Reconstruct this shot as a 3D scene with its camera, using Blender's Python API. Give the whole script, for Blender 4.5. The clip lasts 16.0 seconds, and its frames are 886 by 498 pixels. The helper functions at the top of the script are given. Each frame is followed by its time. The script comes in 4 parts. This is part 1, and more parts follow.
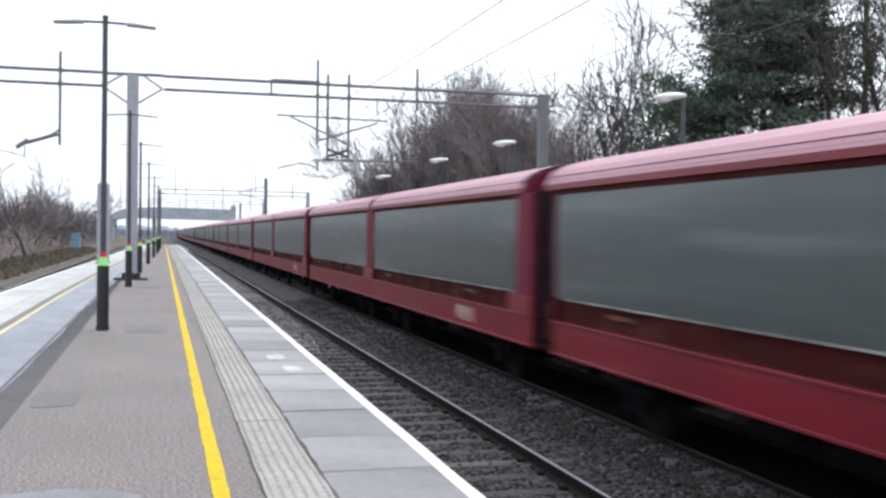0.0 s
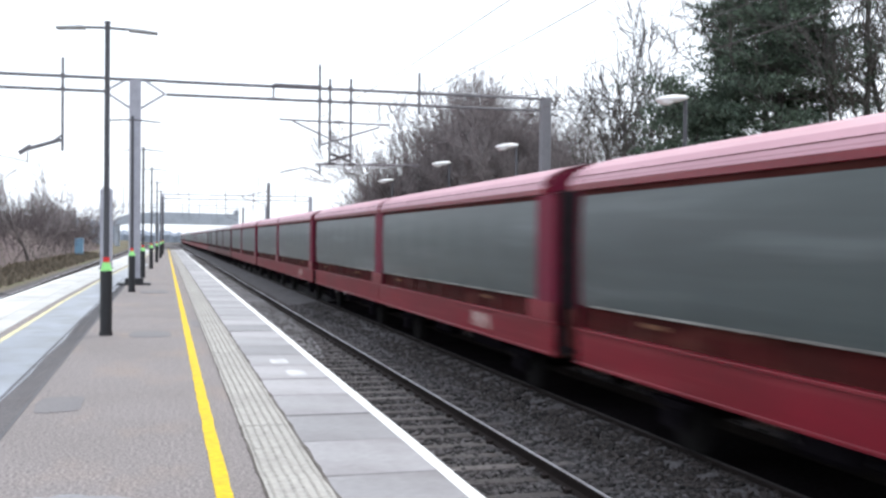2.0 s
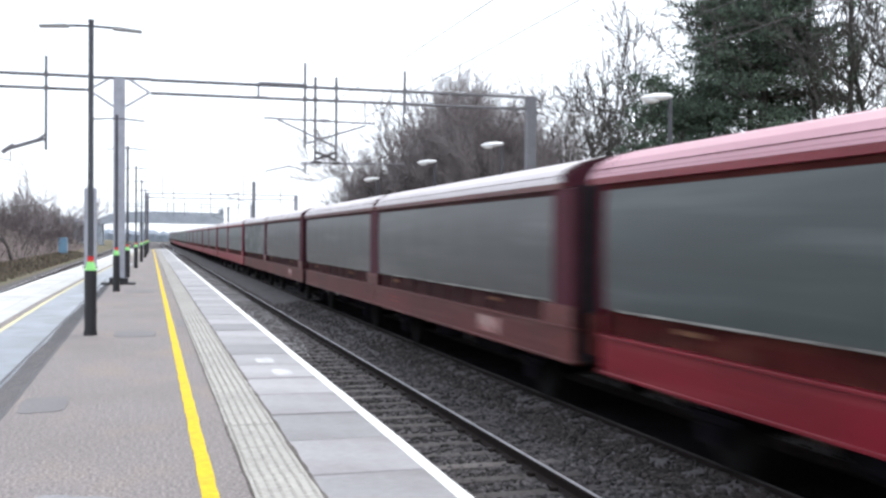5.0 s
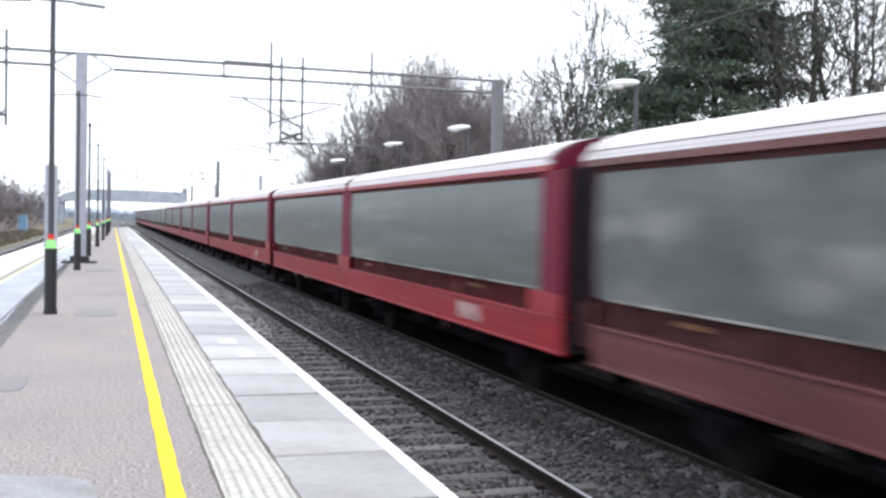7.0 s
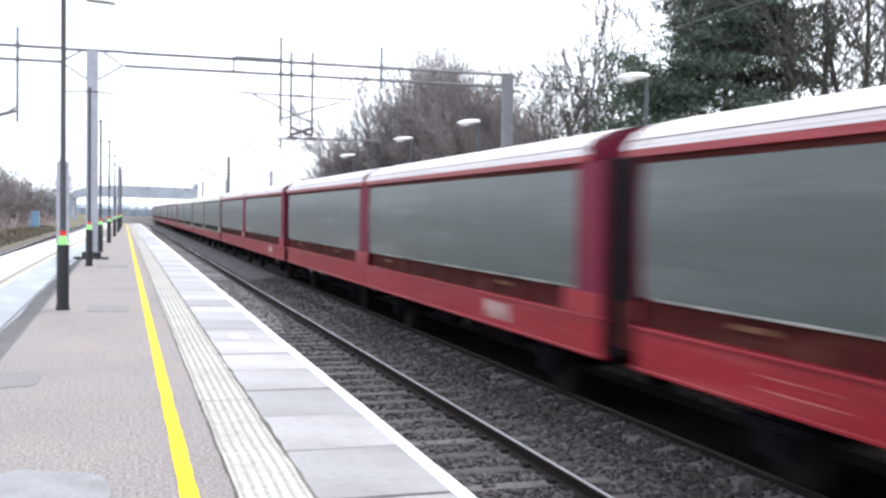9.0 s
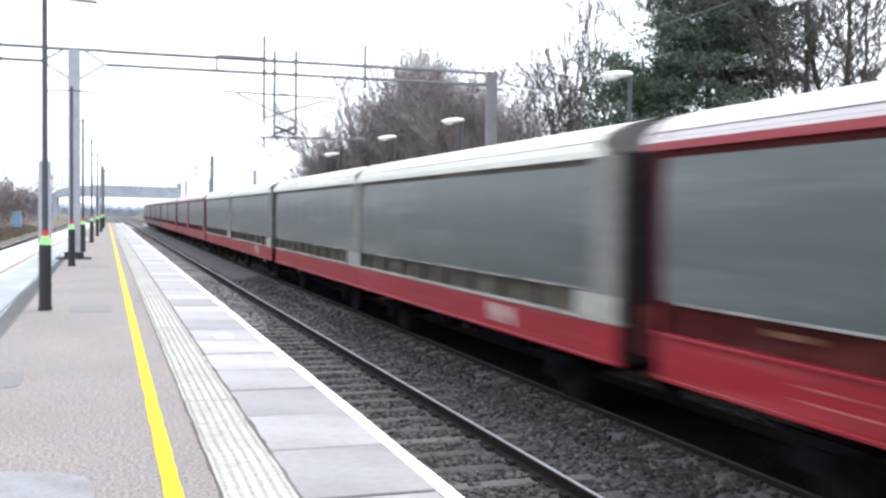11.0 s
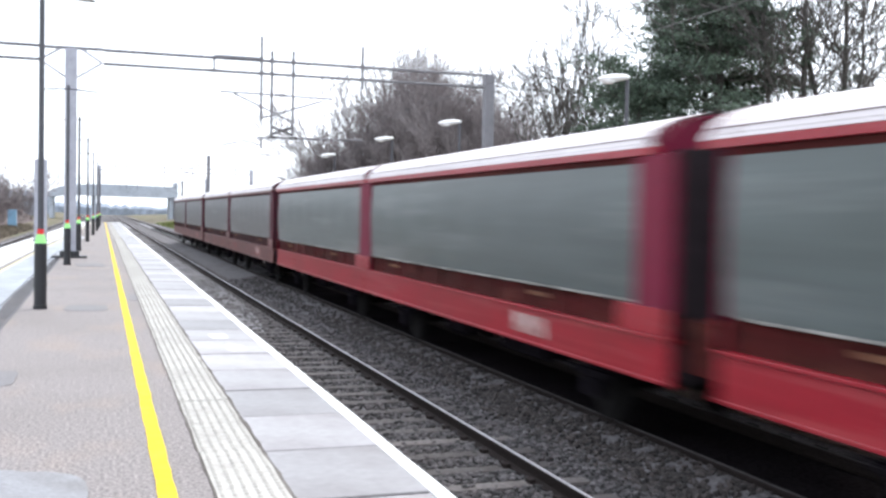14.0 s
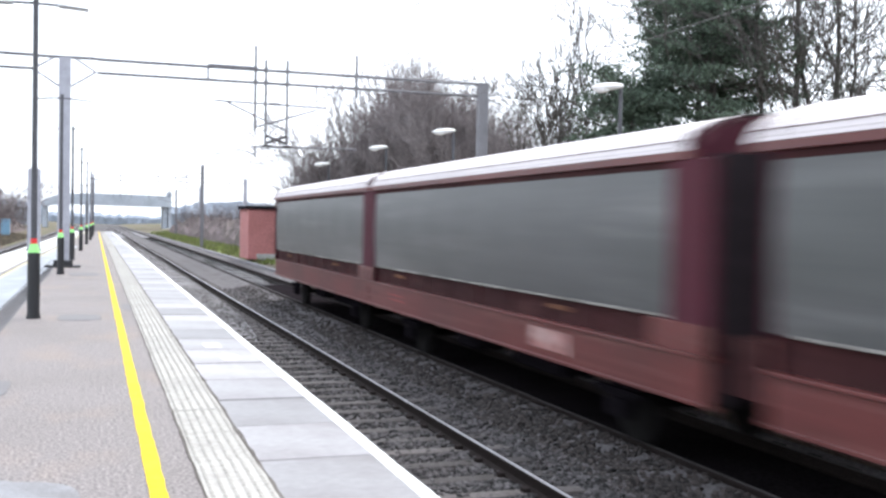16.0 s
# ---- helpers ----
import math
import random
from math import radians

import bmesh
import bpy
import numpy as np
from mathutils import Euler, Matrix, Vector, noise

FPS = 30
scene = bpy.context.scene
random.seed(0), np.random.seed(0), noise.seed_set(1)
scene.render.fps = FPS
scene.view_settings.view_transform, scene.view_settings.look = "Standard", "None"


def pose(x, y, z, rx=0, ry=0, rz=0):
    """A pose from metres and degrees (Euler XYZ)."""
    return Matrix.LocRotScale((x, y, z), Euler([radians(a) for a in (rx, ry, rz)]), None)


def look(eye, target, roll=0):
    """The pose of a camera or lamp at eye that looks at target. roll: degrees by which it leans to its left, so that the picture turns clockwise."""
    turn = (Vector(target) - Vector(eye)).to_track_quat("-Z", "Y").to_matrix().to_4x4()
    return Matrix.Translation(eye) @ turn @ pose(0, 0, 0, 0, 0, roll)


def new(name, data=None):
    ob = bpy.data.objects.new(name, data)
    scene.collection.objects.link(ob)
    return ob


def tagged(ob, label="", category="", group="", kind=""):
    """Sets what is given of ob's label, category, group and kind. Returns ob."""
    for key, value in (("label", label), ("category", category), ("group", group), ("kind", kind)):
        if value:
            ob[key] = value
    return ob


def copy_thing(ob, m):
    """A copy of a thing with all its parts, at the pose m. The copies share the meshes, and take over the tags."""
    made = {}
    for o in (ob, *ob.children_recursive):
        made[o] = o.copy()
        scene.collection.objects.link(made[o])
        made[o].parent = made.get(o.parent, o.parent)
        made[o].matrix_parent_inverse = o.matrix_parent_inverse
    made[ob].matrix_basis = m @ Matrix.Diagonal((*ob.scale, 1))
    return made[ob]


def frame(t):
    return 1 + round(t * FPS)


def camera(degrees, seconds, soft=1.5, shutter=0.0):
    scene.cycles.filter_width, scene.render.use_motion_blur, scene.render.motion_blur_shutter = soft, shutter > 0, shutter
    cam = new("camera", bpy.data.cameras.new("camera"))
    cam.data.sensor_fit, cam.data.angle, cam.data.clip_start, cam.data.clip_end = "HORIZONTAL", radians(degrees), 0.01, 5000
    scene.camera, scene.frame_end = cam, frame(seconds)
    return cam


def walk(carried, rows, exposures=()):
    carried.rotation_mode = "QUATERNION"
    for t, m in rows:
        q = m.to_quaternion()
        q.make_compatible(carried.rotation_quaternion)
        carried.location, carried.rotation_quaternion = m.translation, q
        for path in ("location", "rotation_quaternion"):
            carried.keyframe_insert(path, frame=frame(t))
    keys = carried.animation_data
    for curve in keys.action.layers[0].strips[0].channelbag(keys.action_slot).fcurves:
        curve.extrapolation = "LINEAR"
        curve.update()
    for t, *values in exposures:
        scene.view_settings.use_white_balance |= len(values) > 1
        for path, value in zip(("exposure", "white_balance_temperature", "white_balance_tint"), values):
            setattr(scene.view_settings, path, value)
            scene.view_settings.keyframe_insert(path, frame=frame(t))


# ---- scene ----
# metres: platform surface z = 0, the railway runs along +y, the eye stands at the origin
EYE = (0.0, 0.0, 1.57)
cam = camera(47.3, 16.0, soft=2.7, shutter=0.6)
# seconds, yaw, pitch, lean
PATH = [
    (0.0, -15.51, -0.76, 0.79),
    (0.5, -15.42, -0.62, 0.66),
    (1.0, -15.49, -0.38, 0.40),
    (1.5, -15.28, -0.55, 0.43),
    (2.0, -15.35, -0.56, 0.50),
    (2.5, -15.73, -0.67, 0.48),
    (3.0, -15.68, -0.30, 0.35),
    (5.5, -16.42, -0.74, 0.18),
    (6.0, -16.78, -0.92, -0.07),
    (6.5, -17.89, -1.25, 1.05),
    (7.0, -18.14, -1.59, 1.16),
    (7.5, -18.62, -1.96, 1.30),
    (8.0, -18.36, -1.79, 1.57),
    (8.5, -17.93, -1.93, 1.44),
    (9.0, -17.55, -1.91, 0.89),
    (11.5, -18.72, -2.02, 0.90),
    (12.0, -19.01, -2.28, 1.26),
    (12.5, -19.14, -2.01, 1.40),
    (13.0, -18.63, -1.97, 1.01),
    (13.5, -18.37, -1.88, 1.18),
    (14.0, -18.65, -1.88, 1.14),
    (14.5, -18.39, -1.67, 1.24),
    (15.0, -18.95, -1.84, 0.86),
    (15.5, -18.96, -1.77, 0.92),
    (16.0, -18.97, -1.38, 1.06),
]
EXPOSURES = [(0.0, 0.55), (1.5, 0.75), (3.2, 0.75), (5.5, 0.8), (6.0, 0.85), (6.5, 1.0), (8.0, 1.2), (16.0, 1.2)]
walk(cam, [(t, pose(*EYE, 90, 0, yaw) @ pose(0, 0, 0, pitch) @ pose(0, 0, 0, 0, 0, lean)) for t, yaw, pitch, lean in PATH], EXPOSURES)

# ---- light: a bright overcast winter sky ----
world = bpy.data.worlds.new("overcast")
scene.world = world
world.use_nodes = True
wn, wl = world.node_tree.nodes, world.node_tree.links
sky = wn.new("ShaderNodeTexSky")
sky.sky_type, sky.sun_disc = "NISHITA", False
sky.sun_elevation, sky.sun_rotation = radians(52), radians(50)
sky.dust_density = 4.0
cloud = wn.new("ShaderNodeMixRGB")
cloud.inputs[0].default_value = 0.85
cloud.inputs[2].default_value = (8.1, 8.8, 9.8, 1)
wl.new(sky.outputs[0], cloud.inputs[1])
wl.new(cloud.outputs[0], wn["Background"].inputs[0])
wn["Background"].inputs[1].default_value = 0.11
sun = new("sun", bpy.data.lights.new("sun", "SUN"))
sun.data.energy, sun.data.angle, sun.data.color = 1.4, radians(35), (1.0, 0.97, 0.93)
sun.matrix_world = look((30, 25, 50), (0, 0, 0))


# ---- materials ----
def material(name, colour, rough=0.8, metal=0.0, grain=30.0, vary=0.25, stain=1.5, stain_vary=0.3, bump=0.2,
             stretch=(1, 1, 1), tint=None, island=0.0, per_object=0.0, spec=0.5, streak=None, dust=None):
    """A surface with fine grain, broad stains of another tint, and relief, in metres."""
    m = bpy.data.materials.new(name)
    m.use_nodes = True
    n, l = m.node_tree.nodes, m.node_tree.links
    b = n["Principled BSDF"]
    b.inputs["Roughness"].default_value, b.inputs["Metallic"].default_value = rough, metal
    b.inputs["Specular IOR Level"].default_value = spec
    where = n.new("ShaderNodeTexCoord")
    mapping = n.new("ShaderNodeMapping")
    mapping.inputs["Scale"].default_value = stretch
    l.new(where.outputs["Object"], mapping.inputs[0])
    fine, broad = n.new("ShaderNodeTexNoise"), n.new("ShaderNodeTexNoise")
    for tex, scale, detail in ((fine, grain, 6), (broad, stain, 4)):
        tex.inputs["Scale"].default_value, tex.inputs["Detail"].default_value = scale, detail
        l.new(mapping.outputs[0], tex.inputs["Vector"])
    dark = tint or tuple(c * 0.5 for c in colour)
    ramp = n.new("ShaderNodeMapRange")
    ramp.inputs[1].default_value, ramp.inputs[2].default_value = 0.42, 0.68
    ramp.inputs[4].default_value = stain_vary
    l.new(broad.outputs["Fac"], ramp.inputs[0])
    mix = n.new("ShaderNodeMixRGB")
    mix.inputs[1].default_value, mix.inputs[2].default_value = (*colour, 1), (*dark, 1)
    l.new(ramp.outputs[0], mix.inputs[0])
    level = n.new("ShaderNodeMapRange")
    level.inputs[1].default_value, level.inputs[2].default_value = 0.25, 0.75
    level.inputs[3].default_value, level.inputs[4].default_value = 1 - vary, 1 + vary
    l.new(fine.outputs["Fac"], level.inputs[0])
    factor = level.outputs[0]
    for amount, node_type, out in ((island, "ShaderNodeNewGeometry", "Random Per Island"), (per_object, "ShaderNodeObjectInfo", "Random")):
        if amount:
            source, more, times = n.new(node_type), n.new("ShaderNodeMapRange"), n.new("ShaderNodeMath")
            more.inputs[3].default_value, more.inputs[4].default_value = 1 - amount, 1 + amount
            times.operation = "MULTIPLY"
            l.new(source.outputs[out], more.inputs[0])
            l.new(more.outputs[0], times.inputs[0])
            l.new(factor, times.inputs[1])
            factor = times.outputs[0]
    surface = mix.outputs[0]
    if streak:
        pale, amount, size, pull = streak
        pulled, drag, edge, over = n.new("ShaderNodeMapping"), n.new("ShaderNodeTexNoise"), n.new("ShaderNodeMapRange"), n.new("ShaderNodeMixRGB")
        pulled.inputs["Scale"].default_value = pull
        drag.inputs["Scale"].default_value, drag.inputs["Detail"].default_value = size, 5
        edge.inputs[1].default_value, edge.inputs[2].default_value, edge.inputs[4].default_value = 0.52, 0.75, amount
        over.inputs[2].default_value = (*pale, 1)
        l.new(where.outputs["Object"], pulled.inputs[0])
        l.new(pulled.outputs[0], drag.inputs["Vector"])
        l.new(drag.outputs["Fac"], edge.inputs[0])
        l.new(edge.outputs[0], over.inputs[0])
        l.new(surface, over.inputs[1])
        surface = over.outputs[0]
    if dust:
        split, low, speck, both, over = n.new("ShaderNodeSeparateXYZ"), n.new("ShaderNodeMapRange"), n.new("ShaderNodeMapRange"), n.new("ShaderNodeMath"), n.new("ShaderNodeMixRGB")
        low.inputs[1].default_value, low.inputs[2].default_value = 1.0, 0.72
        speck.inputs[1].default_value, speck.inputs[2].default_value, speck.inputs[4].default_value = 0.46, 0.66, 0.7
        both.operation = "MULTIPLY"
        over.inputs[2].default_value = (*dust, 1)
        l.new(where.outputs["Object"], split.inputs[0])
        l.new(split.outputs[2], low.inputs[0])
        l.new(broad.outputs["Fac"], speck.inputs[0])
        l.new(low.outputs[0], both.inputs[0])
        l.new(speck.outputs[0], both.inputs[1])
        l.new(both.outputs[0], over.inputs[0])
        l.new(surface, over.inputs[1])
        surface = over.outputs[0]
    scaled = n.new("ShaderNodeVectorMath")
    scaled.operation = "SCALE"
    l.new(surface, scaled.inputs[0])
    l.new(factor, scaled.inputs["Scale"])
    l.new(scaled.outputs[0], b.inputs["Base Color"])
    if bump:
        relief = n.new("ShaderNodeBump")
        relief.inputs["Strength"].default_value, relief.inputs["Distance"].default_value = bump, 0.01
        l.new(fine.outputs["Fac"], relief.inputs["Height"])
        l.new(relief.outputs[0], b.inputs["Normal"])
    return m


ASPHALT = material("asphalt", (0.203, 0.181, 0.178), 0.75, grain=42, vary=0.75, stain=0.45, stain_vary=0.5, bump=0.5, tint=(0.165, 0.145, 0.138), spec=0.3, streak=((0.27, 0.21, 0.175), 0.6, 1.1, (1, 0.5, 1)))
WET = material("damp_asphalt", (0.145, 0.165, 0.205), 0.3, grain=20, vary=0.2, stain=1.5, stain_vary=0.95, tint=(0.07, 0.072, 0.078), bump=0.2, streak=((0.27, 0.3, 0.36), 0.85, 1.0, (1, 0.35, 1)))
PATCH = material("patch_asphalt", (0.155, 0.145, 0.15), 0.75, grain=40, vary=0.25, stain=1.5, stain_vary=0.5, tint=(0.12, 0.115, 0.125), bump=0.2)
SLAB = material("coping_concrete", (0.24, 0.228, 0.236), 0.42, grain=14, vary=0.14, stain=1.3, stain_vary=0.8, tint=(0.15, 0.133, 0.135), per_object=0.38, bump=0.15)
TACTILE = material("tactile_concrete", (0.36, 0.345, 0.32), 0.8, grain=18, vary=0.18, stain=3, stain_vary=0.5, tint=(0.25, 0.235, 0.22), per_object=0.08)
PALE = material("pale_concrete", (0.5, 0.5, 0.49), 0.7, grain=25, vary=0.12, stain=1, stain_vary=0.4, per_object=0.08)
JOINT = material("joint_grit", (0.09, 0.085, 0.085), 0.95, grain=60)
YELLOW = material("yellow_paint", (0.66, 0.45, 0.004), 0.6, grain=16, vary=0.2, stain=5, stain_vary=0.5, tint=(0.45, 0.33, 0.03), bump=0.15, spec=0.15)
WHITE = material("white_paint", (0.8, 0.8, 0.78), 0.6, grain=30, vary=0.08, stain=4, stain_vary=0.25, tint=(0.55, 0.54, 0.52), bump=0.1)
BRICK = material("platform_brick", (0.16, 0.12, 0.1), 0.9, grain=14, vary=0.3)
IRON = material("channel_grate", (0.085, 0.082, 0.09), 0.7, 0.1, grain=30)
BALLAST = material("ballast_stone", (0.066, 0.06, 0.062), 0.8, grain=30, vary=0.4, stain=1.2, stain_vary=0.6, tint=(0.044, 0.036, 0.036), island=0.95, bump=0.5)
BED = material("ballast_bed", (0.115, 0.107, 0.112), 0.95, grain=18, vary=0.6, stain=1.0, stain_vary=0.6, tint=(0.07, 0.06, 0.06), bump=1.0, spec=0.2)
SLEEPER = material("sleeper_concrete", (0.115, 0.104, 0.102), 0.85, grain=14, vary=0.35, stain=3, stain_vary=0.6, tint=(0.06, 0.048, 0.044), per_object=0.3, spec=0.3)
RAIL_RUST = material("rail_rust", (0.026, 0.02, 0.019), 0.9, 0.0, grain=30, vary=0.3, spec=0.1)
RAIL_TOP = material("polished_rail", (0.55, 0.55, 0.58), 0.4, 0.4, grain=40, vary=0.08, bump=0)
STEEL = material("galvanised_steel", (0.4, 0.4, 0.45), 0.5, 0.3, grain=12, vary=0.12, stain=2, stain_vary=0.3)
STEEL_DARK = material("weathered_steel", (0.19, 0.185, 0.2), 0.6, 0.3, grain=20, vary=0.2)
WIRE = material("copper_wire", (0.09, 0.085, 0.085), 0.5, 0.5, bump=0)
INSULATOR = material("brown_insulator", (0.06, 0.052, 0.055), 0.3)
LAMP_POLE = material("lamp_column_paint", (0.075, 0.075, 0.085), 0.5, 0.2, grain=20, vary=0.15)
BLACK = material("black_sleeve", (0.018, 0.018, 0.021), 0.55, grain=20, vary=0.2)
GREEN = material("green_band", (0.33, 0.8, 0.25), 0.5, grain=20, vary=0.05)
RED_BAND = material("red_band", (0.75, 0.03, 0.03), 0.5, grain=20, vary=0.05)
LUMINAIRE = material("grey_luminaire", (0.4, 0.4, 0.41), 0.5, grain=20, vary=0.1)
WHITE_HEAD = material("white_lamp_head", (0.85, 0.85, 0.85), 0.4, grain=20, vary=0.05, bump=0)

CRIMSON = material("crimson_paint", (0.2, 0.005, 0.018), 0.36, grain=8, vary=0.12, stain_vary=0.5, tint=(0.12, 0.007, 0.012), stain=1.2, stretch=(1, 0.4, 1), bump=0.03, spec=0.45, streak=((0.3, 0.07, 0.075), 0.35, 3.0, (1, 0.1, 3)))
DULL_RED = material("faded_red_paint", (0.125, 0.03, 0.028), 0.42, grain=8, vary=0.15, stain_vary=0.6, tint=(0.065, 0.02, 0.02), stain=1.2, stretch=(1, 0.4, 1), bump=0.03, spec=0.45, streak=((0.22, 0.1, 0.09), 0.4, 3.0, (1, 0.1, 3)))
SCARLET = material("scarlet_paint", (0.285, 0.008, 0.02), 0.36, grain=8, vary=0.12, stain_vary=0.45, tint=(0.19, 0.01, 0.014), stain=1.2, stretch=(1, 0.4, 1), bump=0.03, spec=0.45, streak=((0.4, 0.1, 0.1), 0.4, 3.0, (1, 0.1, 3)))
MAROON = material("dark_maroon", (0.062, 0.009, 0.009), 0.8, grain=10, vary=0.3, stain=1.5, stain_vary=0.7, tint=(0.03, 0.012, 0.009), stretch=(1, 0.5, 1), spec=0.1, streak=((0.13, 0.05, 0.035), 0.45, 2.2, (1, 0.35, 2)))
CREAM_DARK = material("dark_cream", (0.085, 0.075, 0.06), 0.8, grain=10, vary=0.3, stain=1.5, stain_vary=0.7, tint=(0.045, 0.04, 0.033), stretch=(1, 0.5, 1), spec=0.1, streak=((0.2, 0.18, 0.15), 0.4, 2.2, (1, 0.35, 2)))
CREAM = material("cream_paint", (0.36, 0.35, 0.32), 0.7, grain=10, vary=0.15, stain=1.2, stain_vary=0.7, tint=(0.2, 0.19, 0.17), stretch=(1, 0.4, 1), bump=0.05, spec=0.2)
ROOF_PINK = material("rosy_roof_sheet", (0.52, 0.27, 0.32), 0.45, grain=8, vary=0.08, stain=0.9, stain_vary=0.4, tint=(0.42, 0.2, 0.24), stretch=(1, 0.3, 1), bump=0.05)
ROOF_PALE = material("pale_roof_sheet", (0.6, 0.55, 0.56), 0.45, grain=8, vary=0.08, stain=0.9, stain_vary=0.4, tint=(0.45, 0.4, 0.41), stretch=(1, 0.3, 1), bump=0.05)
ROOF_CREAM = material("cream_roof_sheet", (0.7, 0.69, 0.63), 0.5, grain=8, vary=0.08, stain=0.9, stain_vary=0.4, tint=(0.5, 0.49, 0.44), stretch=(1, 0.3, 1), bump=0.05)
CURTAIN = material("grey_side_mesh", (0.068, 0.086, 0.086), 0.34, grain=5, vary=0.14, stain=0.9, stain_vary=0.8, tint=(0.042, 0.056, 0.055), stretch=(1, 0.12, 1.6), per_object=0.12, bump=0.04, spec=0.6, streak=((0.17, 0.185, 0.185), 0.7, 1.2, (1, 0.14, 2.2)), dust=(0.2, 0.2, 0.19))
CURTAIN_SMEARED = material("smeared_side_mesh", (0.08, 0.092, 0.093), 0.55, grain=4, vary=0.2, stain=1.1, stain_vary=0.7, tint=(0.17, 0.175, 0.172), stretch=(1, 0.5, 1), bump=0.1, spec=0.3, streak=((0.26, 0.265, 0.26), 0.7, 1.3, (1, 0.4, 1.2)))
CURTAIN_DARK = material("dark_side_mesh", (0.05, 0.066, 0.068), 0.34, grain=5, vary=0.14, stain=0.9, stain_vary=0.8, tint=(0.034, 0.045, 0.047), stretch=(1, 0.12, 1.6), per_object=0.12, bump=0.04, spec=0.6, streak=((0.13, 0.15, 0.155), 0.65, 1.1, (1, 0.14, 2.2)), dust=(0.17, 0.17, 0.165))
CURTAIN_WARM = material("warm_grey_side_mesh", (0.066, 0.068, 0.07), 0.36, grain=5, vary=0.14, stain=0.9, stain_vary=0.8, tint=(0.045, 0.05, 0.05), stretch=(1, 0.12, 1.6), per_object=0.12, bump=0.04, spec=0.6, streak=((0.15, 0.148, 0.15), 0.65, 1.1, (1, 0.14, 2.2)), dust=(0.19, 0.18, 0.18))
# UNDER and WHEEL: grimy black, darkened further for the shade below the wagons
UNDER = material("underframe_black", (0.014, 0.012, 0.015), 1.0, grain=15, vary=0.3, spec=0.0)
PLATE = material("faded_white_marking", (0.42, 0.3, 0.28), 0.6, grain=9, vary=0.4, stain=4, stain_vary=0.95, tint=(0.24, 0.03, 0.03), spec=0.2)
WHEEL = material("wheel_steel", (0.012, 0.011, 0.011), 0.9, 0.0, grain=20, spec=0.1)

BARK = material("bark", (0.07, 0.062, 0.058), 0.95, grain=12, vary=0.4, stain=1.5)
TWIG = material("brown_twigs", (0.25, 0.22, 0.22), 0.95, grain=6, vary=0.3, island=0.35, bump=0, spec=0.1)
PALE_TWIG = material("dark_twigs", (0.12, 0.11, 0.105), 0.95, grain=6, vary=0.3, island=0.3, bump=0, spec=0.1)
IVY = material("evergreen_leaves", (0.112, 0.148, 0.11), 0.8, grain=3, vary=0.4, stain=0.5, stain_vary=0.9, tint=(0.06, 0.085, 0.065), island=0.5, bump=0, spec=0.25)
SCRUB = material("brown_scrub", (0.135, 0.112, 0.115), 0.95, grain=3, vary=0.4, stain=0.3, stain_vary=0.7, tint=(0.1, 0.09, 0.08), island=0.4, bump=0, spec=0.05)
GRASS = material("verge_grass", (0.17, 0.21, 0.06), 0.95, grain=8, vary=0.4, stain=0.4, stain_vary=0.7, tint=(0.13, 0.11, 0.06), island=0.3, bump=0.5)
EARTH = material("trackside_earth", (0.15, 0.125, 0.1), 0.95, grain=5, vary=0.4, stain=0.35, stain_vary=0.8, tint=(0.11, 0.125, 0.06), bump=0.8, spec=0.1)
# concrete lightened towards blue, so its colour carries the distance haze
BRIDGE = material("hazed_bridge_concrete", (0.42, 0.45, 0.5), 0.85, grain=3, vary=0.15, stain=0.3, stain_vary=0.4)
BLUE = material("blue_cabinet_paint", (0.2, 0.36, 0.5), 0.5, grain=8, vary=0.1)
SHED = material("grey_green_cladding", (0.16, 0.19, 0.18), 0.7, grain=6, vary=0.2)
# grey-blue distance haze is mixed into the woodland's own colour
FAR_WOOD = material("hazed_woodland", (0.3, 0.335, 0.39), 1.0, grain=0.6, vary=0.2, stain=0.05, stain_vary=0.3, bump=0, spec=0.0)
SCRUB_MASS = material("undergrowth", (0.2, 0.165, 0.165), 1.0, grain=7, vary=0.6, stain=0.6, stain_vary=0.7, tint=(0.13, 0.12, 0.105), bump=1.0, spec=0.0)
POST_RED = material("dark_red_post", (0.16, 0.008, 0.032), 0.6, grain=8, vary=0.12, stain=1.2, stain_vary=0.4, bump=0.05, spec=0.2)
POST_DULL = material("dull_maroon_post", (0.075, 0.015, 0.026), 0.7, grain=8, vary=0.12, stain=1.2, stain_vary=0.4, bump=0.05, spec=0.2)
# ballast colour with the shade under the train put into it
BED_SHADE = material("oily_ballast", (0.019, 0.016, 0.018), 1.0, grain=18, vary=0.5, stain=1.0, stain_vary=0.5, bump=1.0, spec=0.0)
HEM = material("worn_sheet_hem", (0.34, 0.32, 0.3), 0.8, grain=6, vary=0.5, stain=2.5, stain_vary=0.8, tint=(0.09, 0.08, 0.075), stretch=(1, 0.5, 1), spec=0.1)
FADED = material("faded_white_mark", (0.58, 0.58, 0.59), 0.7, grain=12, vary=0.25, stain=6, stain_vary=0.8, tint=(0.34, 0.335, 0.35))
# sleepers and rail heads of the train's track, darkened for its shade
SLEEPER_SHADE = material("shaded_sleeper", (0.012, 0.011, 0.011), 0.95, grain=14, vary=0.3, spec=0.1)
RAIL_SHADE = material("shaded_rail_head", (0.07, 0.065, 0.067), 0.7, 0.0, grain=40, vary=0.1, bump=0, spec=0.2)
PALE_YELLOW = material("worn_yellow_paint", (0.62, 0.56, 0.3), 0.6, grain=16, vary=0.15, stain=3, stain_vary=0.6, tint=(0.4, 0.39, 0.33), bump=0.1)
